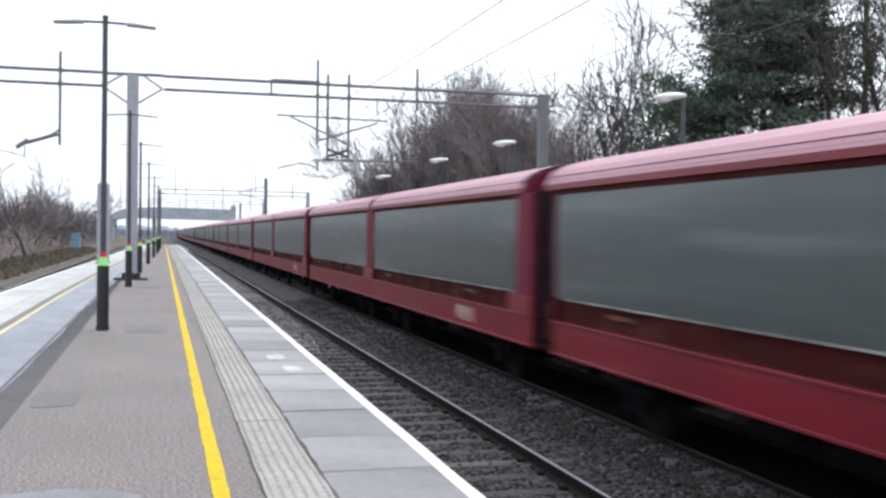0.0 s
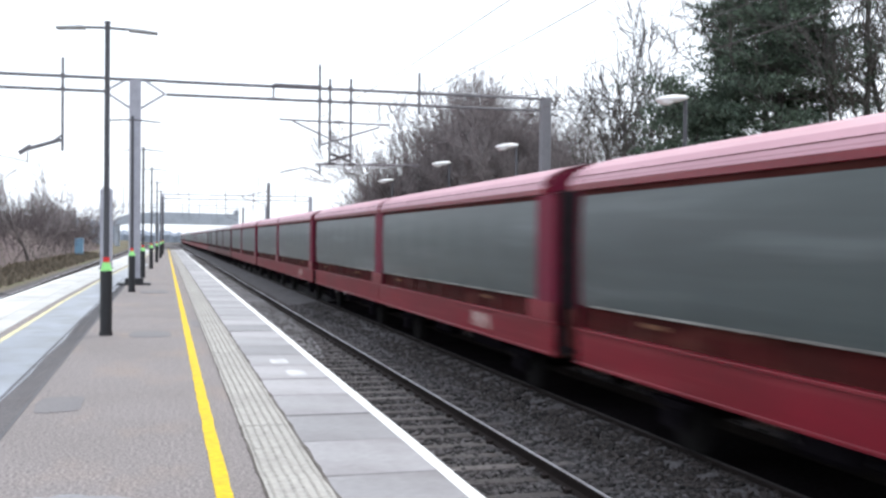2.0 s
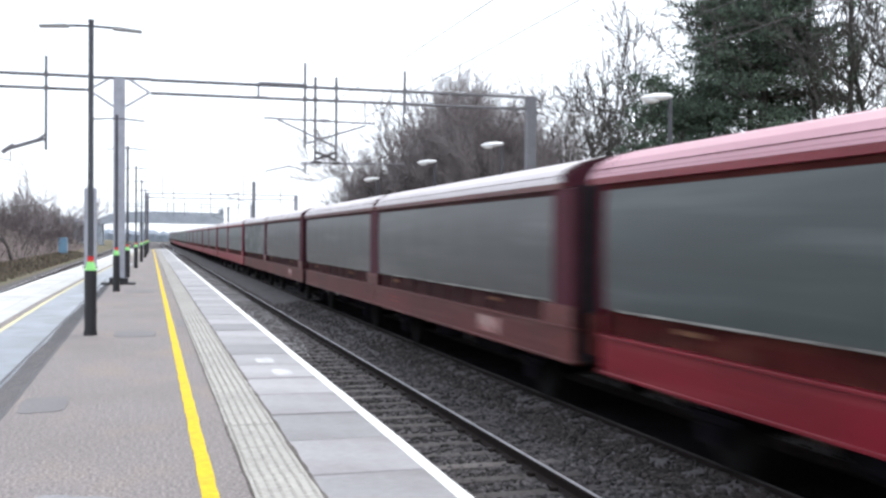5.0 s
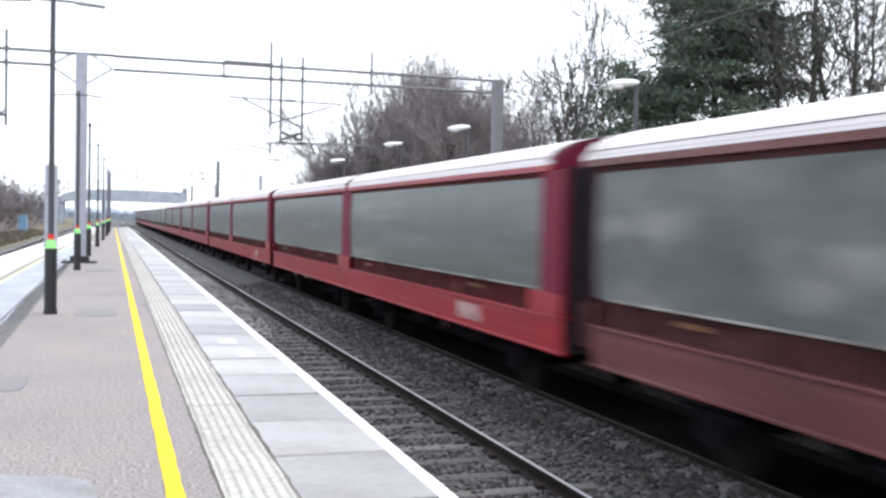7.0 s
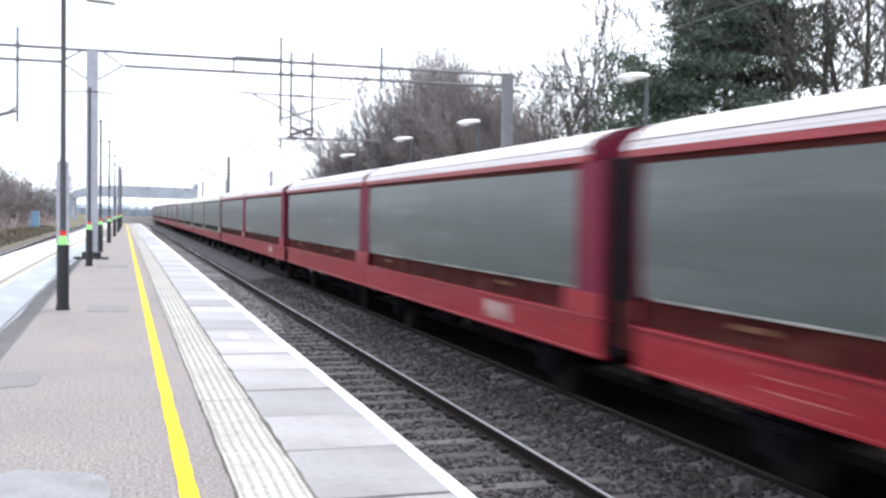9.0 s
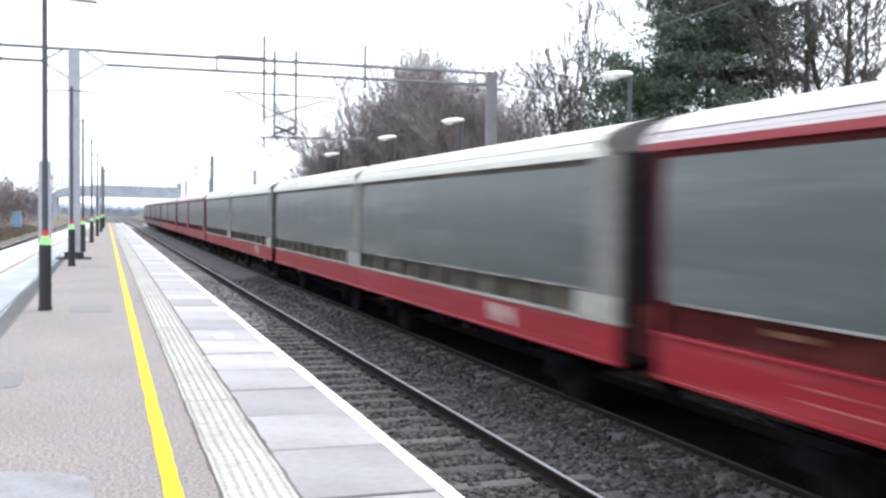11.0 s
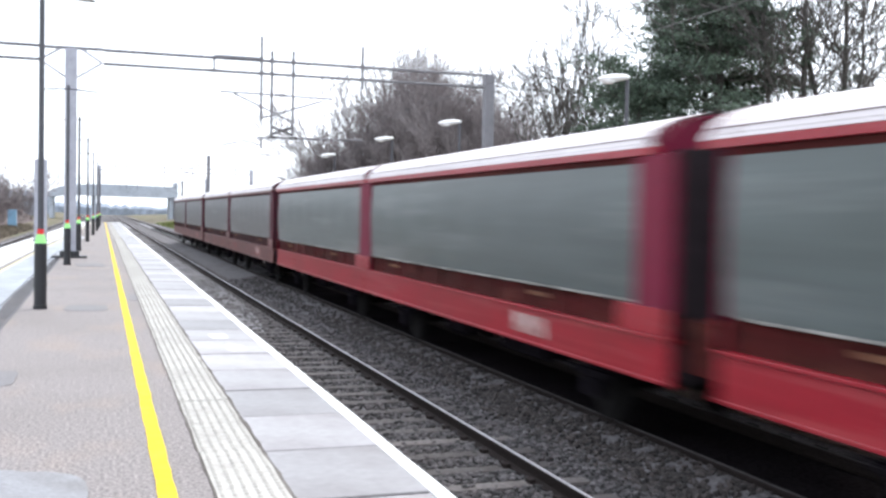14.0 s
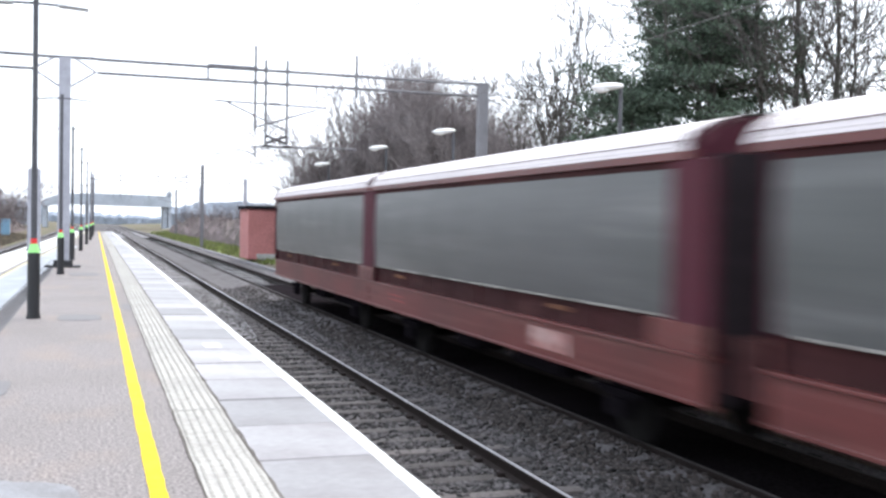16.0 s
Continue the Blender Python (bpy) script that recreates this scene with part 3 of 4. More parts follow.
def wagon(name, first, last, paint, lower, roof_paint, side_paint, label, smear=None, flange=None, post=POST_RED, marked=False):
    """Two close-coupled units; first and last are gaps at the outer ends."""
    w = thing(name, label, "freight wagon", "car-carrying wagons of the train")
    for i in range(2):
        a = i * UNIT + (first if i == 0 else 0.03)
        b = (i + 1) * UNIT - (last if i == 1 else 0.03)
        # roof shell with thickness
        bm = bmesh.new()
        prof = unit_profile_roof(0.0) + [(x, z) for x, z in unit_profile_roof(0.05)[::-1]]
        # the roof stands back from the leading posts and reaches over the trailing ones
        ra, rb = (a + 0.5, b - 0.16) if i == 0 else (a + 0.16, b + 0.28)
        sweep(bm, prof, ra, rb, caps=False)
        roof = part("roof", bm, roof_paint, w)
        for e in (ra + 0.02, rb - 0.05):
            bm = bmesh.new()
            sweep(bm, unit_profile_roof(0.02) + [(-HALF + 0.01, 2.28), (HALF - 0.01, 2.28)], e, e + 0.03)
            part("roof_end", bm, post, roof, "plated roof end")
        for s in (-1, 1):
            boxes("roof_seam", [(s * (HALF - 0.05), s * (HALF - 0.022), ra + 0.02, rb - 0.02, 2.44, 2.447)], MAROON, roof, "dark seam along the roof edge")
        for e in ((a + 0.2, b - 0.05) if i == 0 else (a + 0.01, b - 0.09)):
            bm = bmesh.new()
            outer = [(x * 1.008, z + 0.018) for x, z in unit_profile_roof(0.0)]
            sweep(bm, outer + [(x, z) for x, z in unit_profile_roof(0.03)[::-1]], e, e + 0.035, caps=False)
            part("roof_hoop", bm, post, roof, "dark end hoop")
        for s in (-1, 1):
            o, n = s * HALF, s * (HALF - 0.06)
            bm = bmesh.new()
            sweep(bm, [(o * 1.012, 2.25), (o * 1.012, 2.335), (n, 2.345), (n, 2.25)], a + (0.4 if i == 0 else 0), rb)
            part("cantrail", bm, paint if flange is None else roof_paint, w, bevel=0.006)
            # upper cantrail in the lighter roof colour: its sky-lit paleness is painted
            bm = bmesh.new()
            sweep(bm, [(o * 1.011, 2.338), (o * 0.994, 2.392), (n, 2.392), (n, 2.347)], ra, rb)
            part("eaves_band", bm, roof_paint, w)
            # gutter in the dark lower colour, which stands for shade in its recess
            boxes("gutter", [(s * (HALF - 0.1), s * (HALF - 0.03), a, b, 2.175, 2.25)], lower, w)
            # sheet sides in gently bowed bays
            bm = bmesh.new()
            ys = np.linspace(a + (0.68 if i == 0 else 0.4), b - (0.4 if i == 0 else 0.03), 29)
            zs = (0.69, 0.72, 1.1, 1.5, 1.9, 2.15, 2.18)
            grid = []
            for y in ys:
                row = []
                for z in zs:
                    bow = 0.02 * math.sin((z - 0.69) / 1.49 * math.pi) + 0.008 * math.sin(y * 4.1 + i) * math.sin(z * 3)
                    row.append(bm.verts.new((s * (HALF - 0.035 + bow), y, z)))
                grid.append(row)
            for p, q in zip(grid, grid[1:]):
                for j in range(len(zs) - 1):
                    bm.faces.new((p[j], q[j], q[j + 1], p[j + 1]) if s > 0 else (p[j], p[j + 1], q[j + 1], q[j]))
            part("side_sheet", bm, smear if smear is not None and i == 1 else side_paint, w, smooth=True)
            boxes("sheet_hem", [(s * (HALF - 0.035), s * (HALF - 0.014), a + 0.68, b - 0.4, 0.676, 0.70)], HEM, w, "pale hem of the side sheet")
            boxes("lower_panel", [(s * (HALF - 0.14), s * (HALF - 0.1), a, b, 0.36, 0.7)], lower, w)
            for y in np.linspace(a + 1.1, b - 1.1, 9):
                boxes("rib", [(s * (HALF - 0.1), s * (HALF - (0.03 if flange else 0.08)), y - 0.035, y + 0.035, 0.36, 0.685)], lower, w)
            # girder with top and bottom flange
            bm = bmesh.new()
            box(bm, s * (HALF - 0.05), s * (HALF - 0.02), a, b, -0.12, 0.36)
            part("solebar", bm, paint, w)
            boxes("flange", [(s * (HALF - 0.16), s * (HALF + 0.02), a, b, 0.335, 0.37)], flange or paint, w, "", 0.004)
            boxes("flange", [(s * (HALF - 0.1), s * (HALF + 0.015), a, b, -0.125, -0.09)], paint, w, "", 0.004)
            for y0, y1 in ((a, a + (0.7 if i == 0 else 0.42)), (b - (0.42 if i == 0 else 0.05), b)):
                boxes("end_post", [(s * (HALF - 0.09), s * (HALF + 0.004), y0, y1, 0.37, 2.25)], post, w, "", 0.01)
                boxes("corner_plate", [(s * (HALF - 0.06), s * (HALF + 0.006), y0, y1 + (0.35 if y0 == a else 0), 0.372, 0.66)], flange or paint, w, "", 0.006)
            if i == 0:
                boxes("data_panel", [(s * (HALF - 0.02), s * (HALF - 0.012), 3.0, 4.1, 0.0, 0.26)], PLATE, w, "faded white marking panel")
                for k in range(2):
                    boxes("marking_bar", [(s * (HALF - 0.02), s * (HALF - 0.013), 9.9 + 0.1 * k, 10.9, 0.09 + 0.09 * k, 0.108 + 0.09 * k)], MARK, w, "faded white marking line")
            for y in ((a + 3.1, b - 2.4) if flange is None else ()):
                boxes("packing", [(s * (HALF - 0.1), s * (HALF - 0.07), y, y + 0.6, 0.53, 0.585)], TAN, w, "tan timber packing behind the sheet")
            if i == 1 and marked:
                for zc in (0.04, 0.16):
                    boxes("marking_bar", [(s * (HALF - 0.02), s * (HALF - 0.012), UNIT + 8.2 + zc, UNIT + 9.4, zc, zc + 0.018)], MARK, w, "faded white marking line")
        # end walls facing a gap have the gap's shade in their colour
        for y in (a, b - 0.05):
            boxes("end_wall", [(-HALF + 0.1, HALF - 0.1, y, y + 0.05, -0.1, 2.3)], GAP_SHADE if (i == 0) == (y == a) else lower, w)
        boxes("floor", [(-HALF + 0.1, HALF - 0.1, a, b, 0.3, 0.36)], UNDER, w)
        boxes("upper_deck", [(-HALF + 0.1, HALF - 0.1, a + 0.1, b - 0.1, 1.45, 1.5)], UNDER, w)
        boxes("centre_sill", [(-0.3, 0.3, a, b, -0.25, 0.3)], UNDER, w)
        # running gear: one axle near each end, hung in pointed guards
        for c in (a + 2.2, b - 2.2):
            bm = bmesh.new()
            for sx in (-1, 1):
                tube(bm, (sx * 0.69, c, RAIL_Z + 0.42), (sx * 0.82, c, RAIL_Z + 0.42), 0.42, sides=24)
            tube(bm, (-0.7, c, RAIL_Z + 0.42), (0.7, c, RAIL_Z + 0.42), 0.075, sides=8)
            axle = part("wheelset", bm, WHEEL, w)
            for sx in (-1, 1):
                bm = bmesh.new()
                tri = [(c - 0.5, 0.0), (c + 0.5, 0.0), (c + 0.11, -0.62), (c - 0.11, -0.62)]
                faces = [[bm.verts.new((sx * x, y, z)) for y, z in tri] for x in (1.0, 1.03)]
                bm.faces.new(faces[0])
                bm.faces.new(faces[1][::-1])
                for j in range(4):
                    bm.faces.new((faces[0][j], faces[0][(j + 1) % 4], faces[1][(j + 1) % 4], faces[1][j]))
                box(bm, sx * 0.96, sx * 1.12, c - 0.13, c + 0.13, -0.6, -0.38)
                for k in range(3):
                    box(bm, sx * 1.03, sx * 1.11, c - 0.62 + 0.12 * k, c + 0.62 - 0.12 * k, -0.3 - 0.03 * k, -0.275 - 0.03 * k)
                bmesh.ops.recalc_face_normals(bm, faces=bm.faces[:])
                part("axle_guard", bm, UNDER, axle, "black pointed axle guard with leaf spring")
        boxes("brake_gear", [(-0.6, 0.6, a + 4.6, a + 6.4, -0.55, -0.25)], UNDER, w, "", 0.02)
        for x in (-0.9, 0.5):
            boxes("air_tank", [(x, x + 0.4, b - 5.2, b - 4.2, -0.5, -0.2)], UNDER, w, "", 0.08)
    boxes("end_platform", [(-HALF + 0.2, HALF - 0.2, 2 * UNIT - last, 2 * UNIT - 0.03, 0.02, 0.56)], lower, w, "dark plated gap between two wagons")
    for y in (first - 0.35, 2 * UNIT - last + 0.35):
        for x in (-0.85, 0.85):
            bm = bmesh.new()
            inner = first if y < 1 else 2 * UNIT - last
            tube(bm, (x, inner, 0.12), (x, y, 0.12), 0.09)
            tube(bm, (x, y - 0.03, 0.12), (x, y + 0.03, 0.12), 0.22, sides=16)
            part("buffer", bm, UNDER, w)
    return w


CRIMSON_LABEL = "red covered car-carrying wagon with grey side sheets and rosy roof"
DULL_LABEL = "faded brownish-red covered car-carrying wagon with grey side sheets"
CREAM_LABEL = "cream-topped covered car-carrying wagon with scarlet girder and grey sheets"
WAGONS = []


def train():
    first, last = 0.0, 0.88
    kinds = {
        "red": wagon("covered_wagon", first, last, CRIMSON, MAROON, ROOF_PINK, CURTAIN_DARK, CRIMSON_LABEL),
        "bright": wagon("covered_wagon", first, last, SCARLET, MAROON, ROOF_PALE, CURTAIN, "bright red covered car-carrying wagon with grey side sheets and pale roof", marked=True),
        "dull": wagon("covered_wagon", first, last, DULL_RED, MAROON_DULL, ROOF_PALE, CURTAIN_WARM, DULL_LABEL, post=POST_DULL),
        "smeared": wagon("covered_wagon", first, last, DULL_RED, MAROON_DULL, ROOF_PALE, CURTAIN_WARM, "faded red covered wagon with whitish smears on its sheets", CURTAIN_SMEARED, post=POST_DULL),
        "cream": wagon("covered_wagon", first, last, SCARLET, CREAM_DARK, ROOF_CREAM, CURTAIN, CREAM_LABEL, flange=CREAM, post=POST_GREY),
    }
    order = {11: "dull", 13: "smeared", 23: "cream", 25: "cream", 31: "dull", 33: "dull"}
    used = set()
    for k in range(-1, 35, 2):
        kind = order.get(k, "red" if k < 11 else "bright")
        at = pose(TRACK_2, START + k * UNIT, 0)
        ob = kinds[kind] if kind not in used else copy_thing(kinds[kind], at)
        used.add(kind)
        ob.matrix_basis = at
        WAGONS.append((ob, START + k * UNIT))


train()


def motions():
    for ob, y in WAGONS:
        walk(ob, [(t, pose(TRACK_2, y - SPEED * t, 0)) for t in (0, 2, 4, 6, 8, 10, 12, 14, 16)])


# ---- platform lamps ----
def platform_lamp():
    p = thing("platform_lamp", "slim dark double-armed lamp post with black sleeve and green band", "lamp post", "lamp posts along the island platform")
    bm = bmesh.new()
    tube(bm, (0, 0, 0), (0, 0, 1.02), 0.092, sides=20)
    tube(bm, (0, 0, 0), (0, 0, 0.06), 0.105, sides=20)
    tube(bm, (0, 0, 0.36), (0, 0, 0.4), 0.102, sides=20)
    part("sleeve", bm, BLACK, p, "black plastic sleeve")
    bm = bmesh.new()
    tube(bm, (0, 0, 1.02), (0, 0, 1.16), 0.09, 0.055, sides=20)
    part("band", bm, GREEN, p, "fluorescent green band")
    bm = bmesh.new()
    tube(bm, (0, 0, 1.16), (0, 0, 1.24), 0.05, sides=16)
    part("tape", bm, RED_BAND, p, "red tape")
    bm = bmesh.new()
    tube(bm, (0, 0, 1.0), (0, 0, 4.93), 0.046, 0.04, sides=16)
    tube(bm, (0, 0, 4.93), (0, 0, 4.96), 0.05, sides=16)
    part("pole", bm, LAMP_POLE, p)
    for s in (-1, 1):
        bm = bmesh.new()
        tube(bm, (0, 0, 4.86), (s * 0.36, 0, 4.85), 0.02)
        part("arm", bm, LAMP_POLE, p)
        bm = bmesh.new()
        sweep(bm, [(s * 0.32, 4.825), (s * 0.76, 4.80), (s * 0.77, 4.825), (s * 0.36, 4.865)], -0.09, 0.09)
        part("luminaire", bm, LUMINAIRE, p, "flat grey lamp head", bevel=0.006)
    return p


def lamps():
    p = platform_lamp()
    spots = ((-0.9, 16.85), (-0.91, 29.9), (-0.82, 40.0), (-0.66, 51.4), (-0.5, 64.0), (-0.34, 76.5), (-0.25, 89.0), (-0.2, 101.0))
    for i, (x, y) in enumerate(spots):
        m = pose(x, y, 0, 0, 0, 0)
        if i == 0:
            p.matrix_basis = m
        else:
            copy_thing(p, m)


def side_lamp():
    p = thing("street_lamp", "dark post with a white rounded lamp head", "street lamp", "lamps on the far platform")
    bm = bmesh.new()
    tube(bm, (0, 0, 0), (0, 0, 4.72), 0.06, 0.045)
    part("pole", bm, LAMP_POLE, p)
    bm = bmesh.new()
    bmesh.ops.create_uvsphere(bm, u_segments=16, v_segments=10, radius=1, matrix=Matrix.LocRotScale((-0.34, 0, 4.74), Euler((0, radians(-6), 0)), (0.42, 0.15, 0.085)))
    part("head", bm, WHITE_HEAD, p, "white rounded lamp head", smooth=True)
    bm = bmesh.new()
    bmesh.ops.create_uvsphere(bm, u_segments=12, v_segments=8, radius=1, matrix=Matrix.LocRotScale((-0.5, 0, 4.68), None, (0.2, 0.12, 0.09)))
    part("bowl", bm, WHITE_HEAD, p, "translucent white bowl", smooth=True)
    return p


def side_lamps():
    p = side_lamp()
    for i, y in enumerate((20.6, 32.0, 40.3)):
        m = pose(11.3, y, -0.05 if i else 0.03)
        if i == 0:
            p.matrix_basis = m
        else:
            copy_thing(p, m)
    copy_thing(p, pose(11.2, 50.7, -0.2))


# ---- overhead line ----
def h_column(bm, x, y, w, d, z0, z1):
    box(bm, x - w / 2, x + w / 2, y - d / 2, y - d / 2 + 0.025, z0, z1)
    box(bm, x - w / 2, x + w / 2, y + d / 2 - 0.025, y + d / 2, z0, z1)
    box(bm, x - 0.012, x + 0.012, y - d / 2 + 0.025, y + d / 2 - 0.025, z0, z1)


def main_gantry():
    y = 34.3
    g = thing("line_gantry", "grey steel portal carrying the overhead line across the tracks", "gantry")
    boxes("column", [(-1.145, -0.785, y - 0.16, y + 0.16, 0.2, 6.62)], STEEL, g, "grey steel column", 0.01)
    boxes("footing", [(-1.25, -0.68, y - 0.3, y + 0.3, 0, 0.22), (-1.5, -0.45, y - 0.4, y + 0.4, 0, 0.06)], BLACK, g, "dark footing")
    for x in (13.2, -10.6):
        boxes("column", [(x - 0.17, x + 0.17, y - 0.16, y + 0.16, -0.8, 6.7)], STEEL_DARK, g, "weathered steel column", 0.01)
    for z, r in ((6.66, 0.052), (6.23, 0.048)):
        for x0, x1 in ((-10.6, -1.81), (-1.81, 0.0), (0.0, 13.0)):
            if z < 6.5 and x0 == -1.81:
                continue
            bm = bmesh.new()
            tube(bm, (x0, y, z - 0.02), (x1, y, z), r)
            part("boom", bm, STEEL_DARK, g)
    bm = bmesh.new()
    for sx in (-1, 1):
        c = -0.965 + sx * 0.18
        e = -0.965 + sx * 0.93
        tube(bm, (c + sx * 0.12, y, 6.63), (e, y, 6.23), 0.036)
        tube(bm, (c, y, 5.73), (e, y, 6.23), 0.036)
    part("brace", bm, STEEL, g)
    bm = bmesh.new()
    tube(bm, (3.5, y, 6.7), (5.05, y, 6.7), 0.06)
    box(bm, 3.44, 3.5, y - 0.03, y + 0.03, 6.2, 6.72)
    tube(bm, (3.3, y, 6.22), (3.75, y, 6.22), 0.055)
    part("splice", bm, STEEL_DARK, g)
    for x, top, low in ((5.02, 7.45, 4.6), (5.37, 6.98, 4.12), (6.09, 7.02, 4.16), (8.49, 7.35, 5.88), (-3.17, 7.24, 4.27), (-6.6, 7.24, 4.27)):
        bm = bmesh.new()
        tube(bm, (x, y - 0.07, low), (x, y - 0.07, top), 0.044)
        for z in (6.23, 6.66):
            box(bm, x - 0.06, x + 0.06, y - 0.12, y + 0.05, z - 0.07, z + 0.07)
        part("drop_tube", bm, STEEL_DARK, g, "vertical steel drop tube")
    bm = bmesh.new()
    tube(bm, (3.65, y - 0.1, 5.54), (7.45, y - 0.1, 5.48), 0.03)
    tube(bm, (4.1, y - 0.1, 5.5), (6.05, y - 0.1, 4.65), 0.03)
    tube(bm, (7.1, y - 0.1, 5.4), (5.05, y - 0.1, 4.72), 0.03)
    tube(bm, (5.5, y - 0.1, 5.52), (5.85, y - 0.1, 5.52), 0.05)
    part("stay", bm, STEEL_DARK, g, "thin registration stays")
    bm = bmesh.new()
    tube(bm, (5.38, y - 0.1, 4.45), (6.08, y - 0.1, 4.2), 0.045)
    tube(bm, (5.38, y - 0.1, 4.2), (6.08, y - 0.1, 4.45), 0.045)
    tube(bm, (5.3, y - 0.1, 4.12), (5.6, y - 0.1, 4.1), 0.045)
    tube(bm, (5.95, y - 0.1, 4.1), (6.25, y - 0.1, 4.1), 0.045)
    part("insulator", bm, INSULATOR, g, "brown insulators")
    bm = bmesh.new()
    tube(bm, (4.9, y - 0.1, 4.07), (8.5, y - 0.1, 4.12), 0.032)
    tube(bm, (5.03, y - 0.1, 4.07), (5.03, y - 0.1, 3.7), 0.035)
    tube(bm, (5.03, y - 0.1, 3.82), (4.5, y - 0.1, 3.95), 0.022)
    tube(bm, (4.5, y - 0.1, 3.95), (3.7, y - 0.1, 3.76), 0.022)
    part("registration_arm", bm, STEEL_DARK, g)
    bm = bmesh.new()
    tube(bm, (-3.22, y - 0.1, 4.62), (-4.35, y - 0.1, 4.25), 0.06)
    tube(bm, (-3.2, y - 0.1, 4.75), (-3.55, y - 0.1, 4.5), 0.03)
    tube(bm, (-4.1, y - 0.1, 4.4), (-4.45, y - 0.1, 4.15), 0.07)
    tube(bm, (-4.2, y - 0.1, 4.2), (-4.2, y - 0.1, 3.85), 0.02)
    tube(bm, (-4.2, y - 0.1, 3.9), (-5.2, y - 0.1, 4.1), 0.014)
    part("registration_arm", bm, STEEL_DARK, g)


def far_gantry(y, x0, x1, top, drops):
    g = thing("line_gantry", "distant steel portal over the tracks with drop tubes", "gantry", "distant line gantries")
    for x in (x0, x1):
        boxes("column", [(x - 0.2, x + 0.2, y - 0.2, y + 0.2, -1.1, top)], STEEL, g)
    for z in (top - 0.05, top - 0.55):
        bm = bmesh.new()
        tube(bm, (x0, y, z), (x1, y, z), 0.05, sides=6)
        part("boom", bm, STEEL_DARK, g)
    for x, up, low in drops:
        bm = bmesh.new()
        tube(bm, (x, y - 0.1, top - low), (x, y - 0.1, top + up), 0.045, sides=6)
        part("drop_tube", bm, STEEL_DARK, g)


def mast(x, y, top, w=0.3, foot=-1.0):
    g = thing("line_mast", "lone steel overhead-line mast beside the track", "mast", "line masts")
    bm = bmesh.new()
    h_column(bm, x, y, w, w, foot, top)
    part("column", bm, STEEL_DARK, g)
    bm = bmesh.new()
    tube(bm, (x, y, top - 0.8), (x - 2.6, y, top - 1.4), 0.04, sides=6)
    tube(bm, (x, y, top - 2.2), (x - 2.6, y, top - 1.5), 0.04, sides=6)
    tube(bm, (x - 1.0, y, top + 0.6), (x - 1.0, y, top - 1.6), 0.03, sides=6)
    part("cantilever", bm, STEEL_DARK, g)


def wires():
    spans = [(34.3 - 50 * 1, 34.3), (34.3, 80), (80, 125), (125, 190), (190, 262), (-60, 34.3 - 50)]
    for x, contact, carrier, sag in ((TRACK_1 + 0.1, 3.6, 5.0, 0.9), (TRACK_2, 4.04, 5.2, 0.75), (TRACK_3, 3.6, 5.0, 0.9)):
        w = thing("overhead_wire", "thin dark contact wire and its carrier wire above a track", "overhead wire", "overhead wires")
        bm = bmesh.new()
        tube(bm, (x, -60, contact), (x, 262, contact), 0.0055, sides=6)
        part("contact_wire", bm, WIRE, w)
        hang, line = bmesh.new(), []
        for a, b in sorted(spans):
            pts = []
            for i in range(9):
                s = i / 8
                pts.append((x, a + (b - a) * s, carrier - sag * 4 * s * (1 - s)))
            line += pts if not line else pts[1:]
            for p in pts[1:-1]:
                tube(hang, p, (x, p[1], contact), 0.0025, sides=4)
        ring = [(0.006 * math.cos(k * 1.2566), 0.006 * math.sin(k * 1.2566)) for k in range(5)]
        verts = [(p[0] + u, p[1], p[2] + v) for p in line for u, v in ring]
        faces = [(5 * i + k, 5 * i + (k + 1) % 5, 5 * i + 5 + (k + 1) % 5, 5 * i + 5 + k) for i in range(len(line) - 1) for k in range(5)]
        raw("carrier_wire", verts, faces, WIRE, w)
        tagged(part("droppers", hang, WIRE, w), kind="stuff")


# ---- bridge and small buildings ----
def bridge():
    b = thing("road_bridge", "concrete road bridge far over the railway, haze in its pale colour", "bridge")
    y = 262
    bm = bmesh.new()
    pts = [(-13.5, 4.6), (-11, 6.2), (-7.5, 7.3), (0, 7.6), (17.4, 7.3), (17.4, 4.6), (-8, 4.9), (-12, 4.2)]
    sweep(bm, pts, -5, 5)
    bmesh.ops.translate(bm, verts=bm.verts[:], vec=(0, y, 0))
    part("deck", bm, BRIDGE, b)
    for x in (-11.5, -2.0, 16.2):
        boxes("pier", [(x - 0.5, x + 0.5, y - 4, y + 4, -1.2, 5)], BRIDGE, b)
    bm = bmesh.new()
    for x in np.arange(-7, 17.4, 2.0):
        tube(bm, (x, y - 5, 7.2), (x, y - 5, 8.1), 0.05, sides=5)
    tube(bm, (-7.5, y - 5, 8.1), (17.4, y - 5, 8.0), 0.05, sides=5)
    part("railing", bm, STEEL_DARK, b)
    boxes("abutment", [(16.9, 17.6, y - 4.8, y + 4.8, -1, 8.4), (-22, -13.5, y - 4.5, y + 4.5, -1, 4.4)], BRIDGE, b)


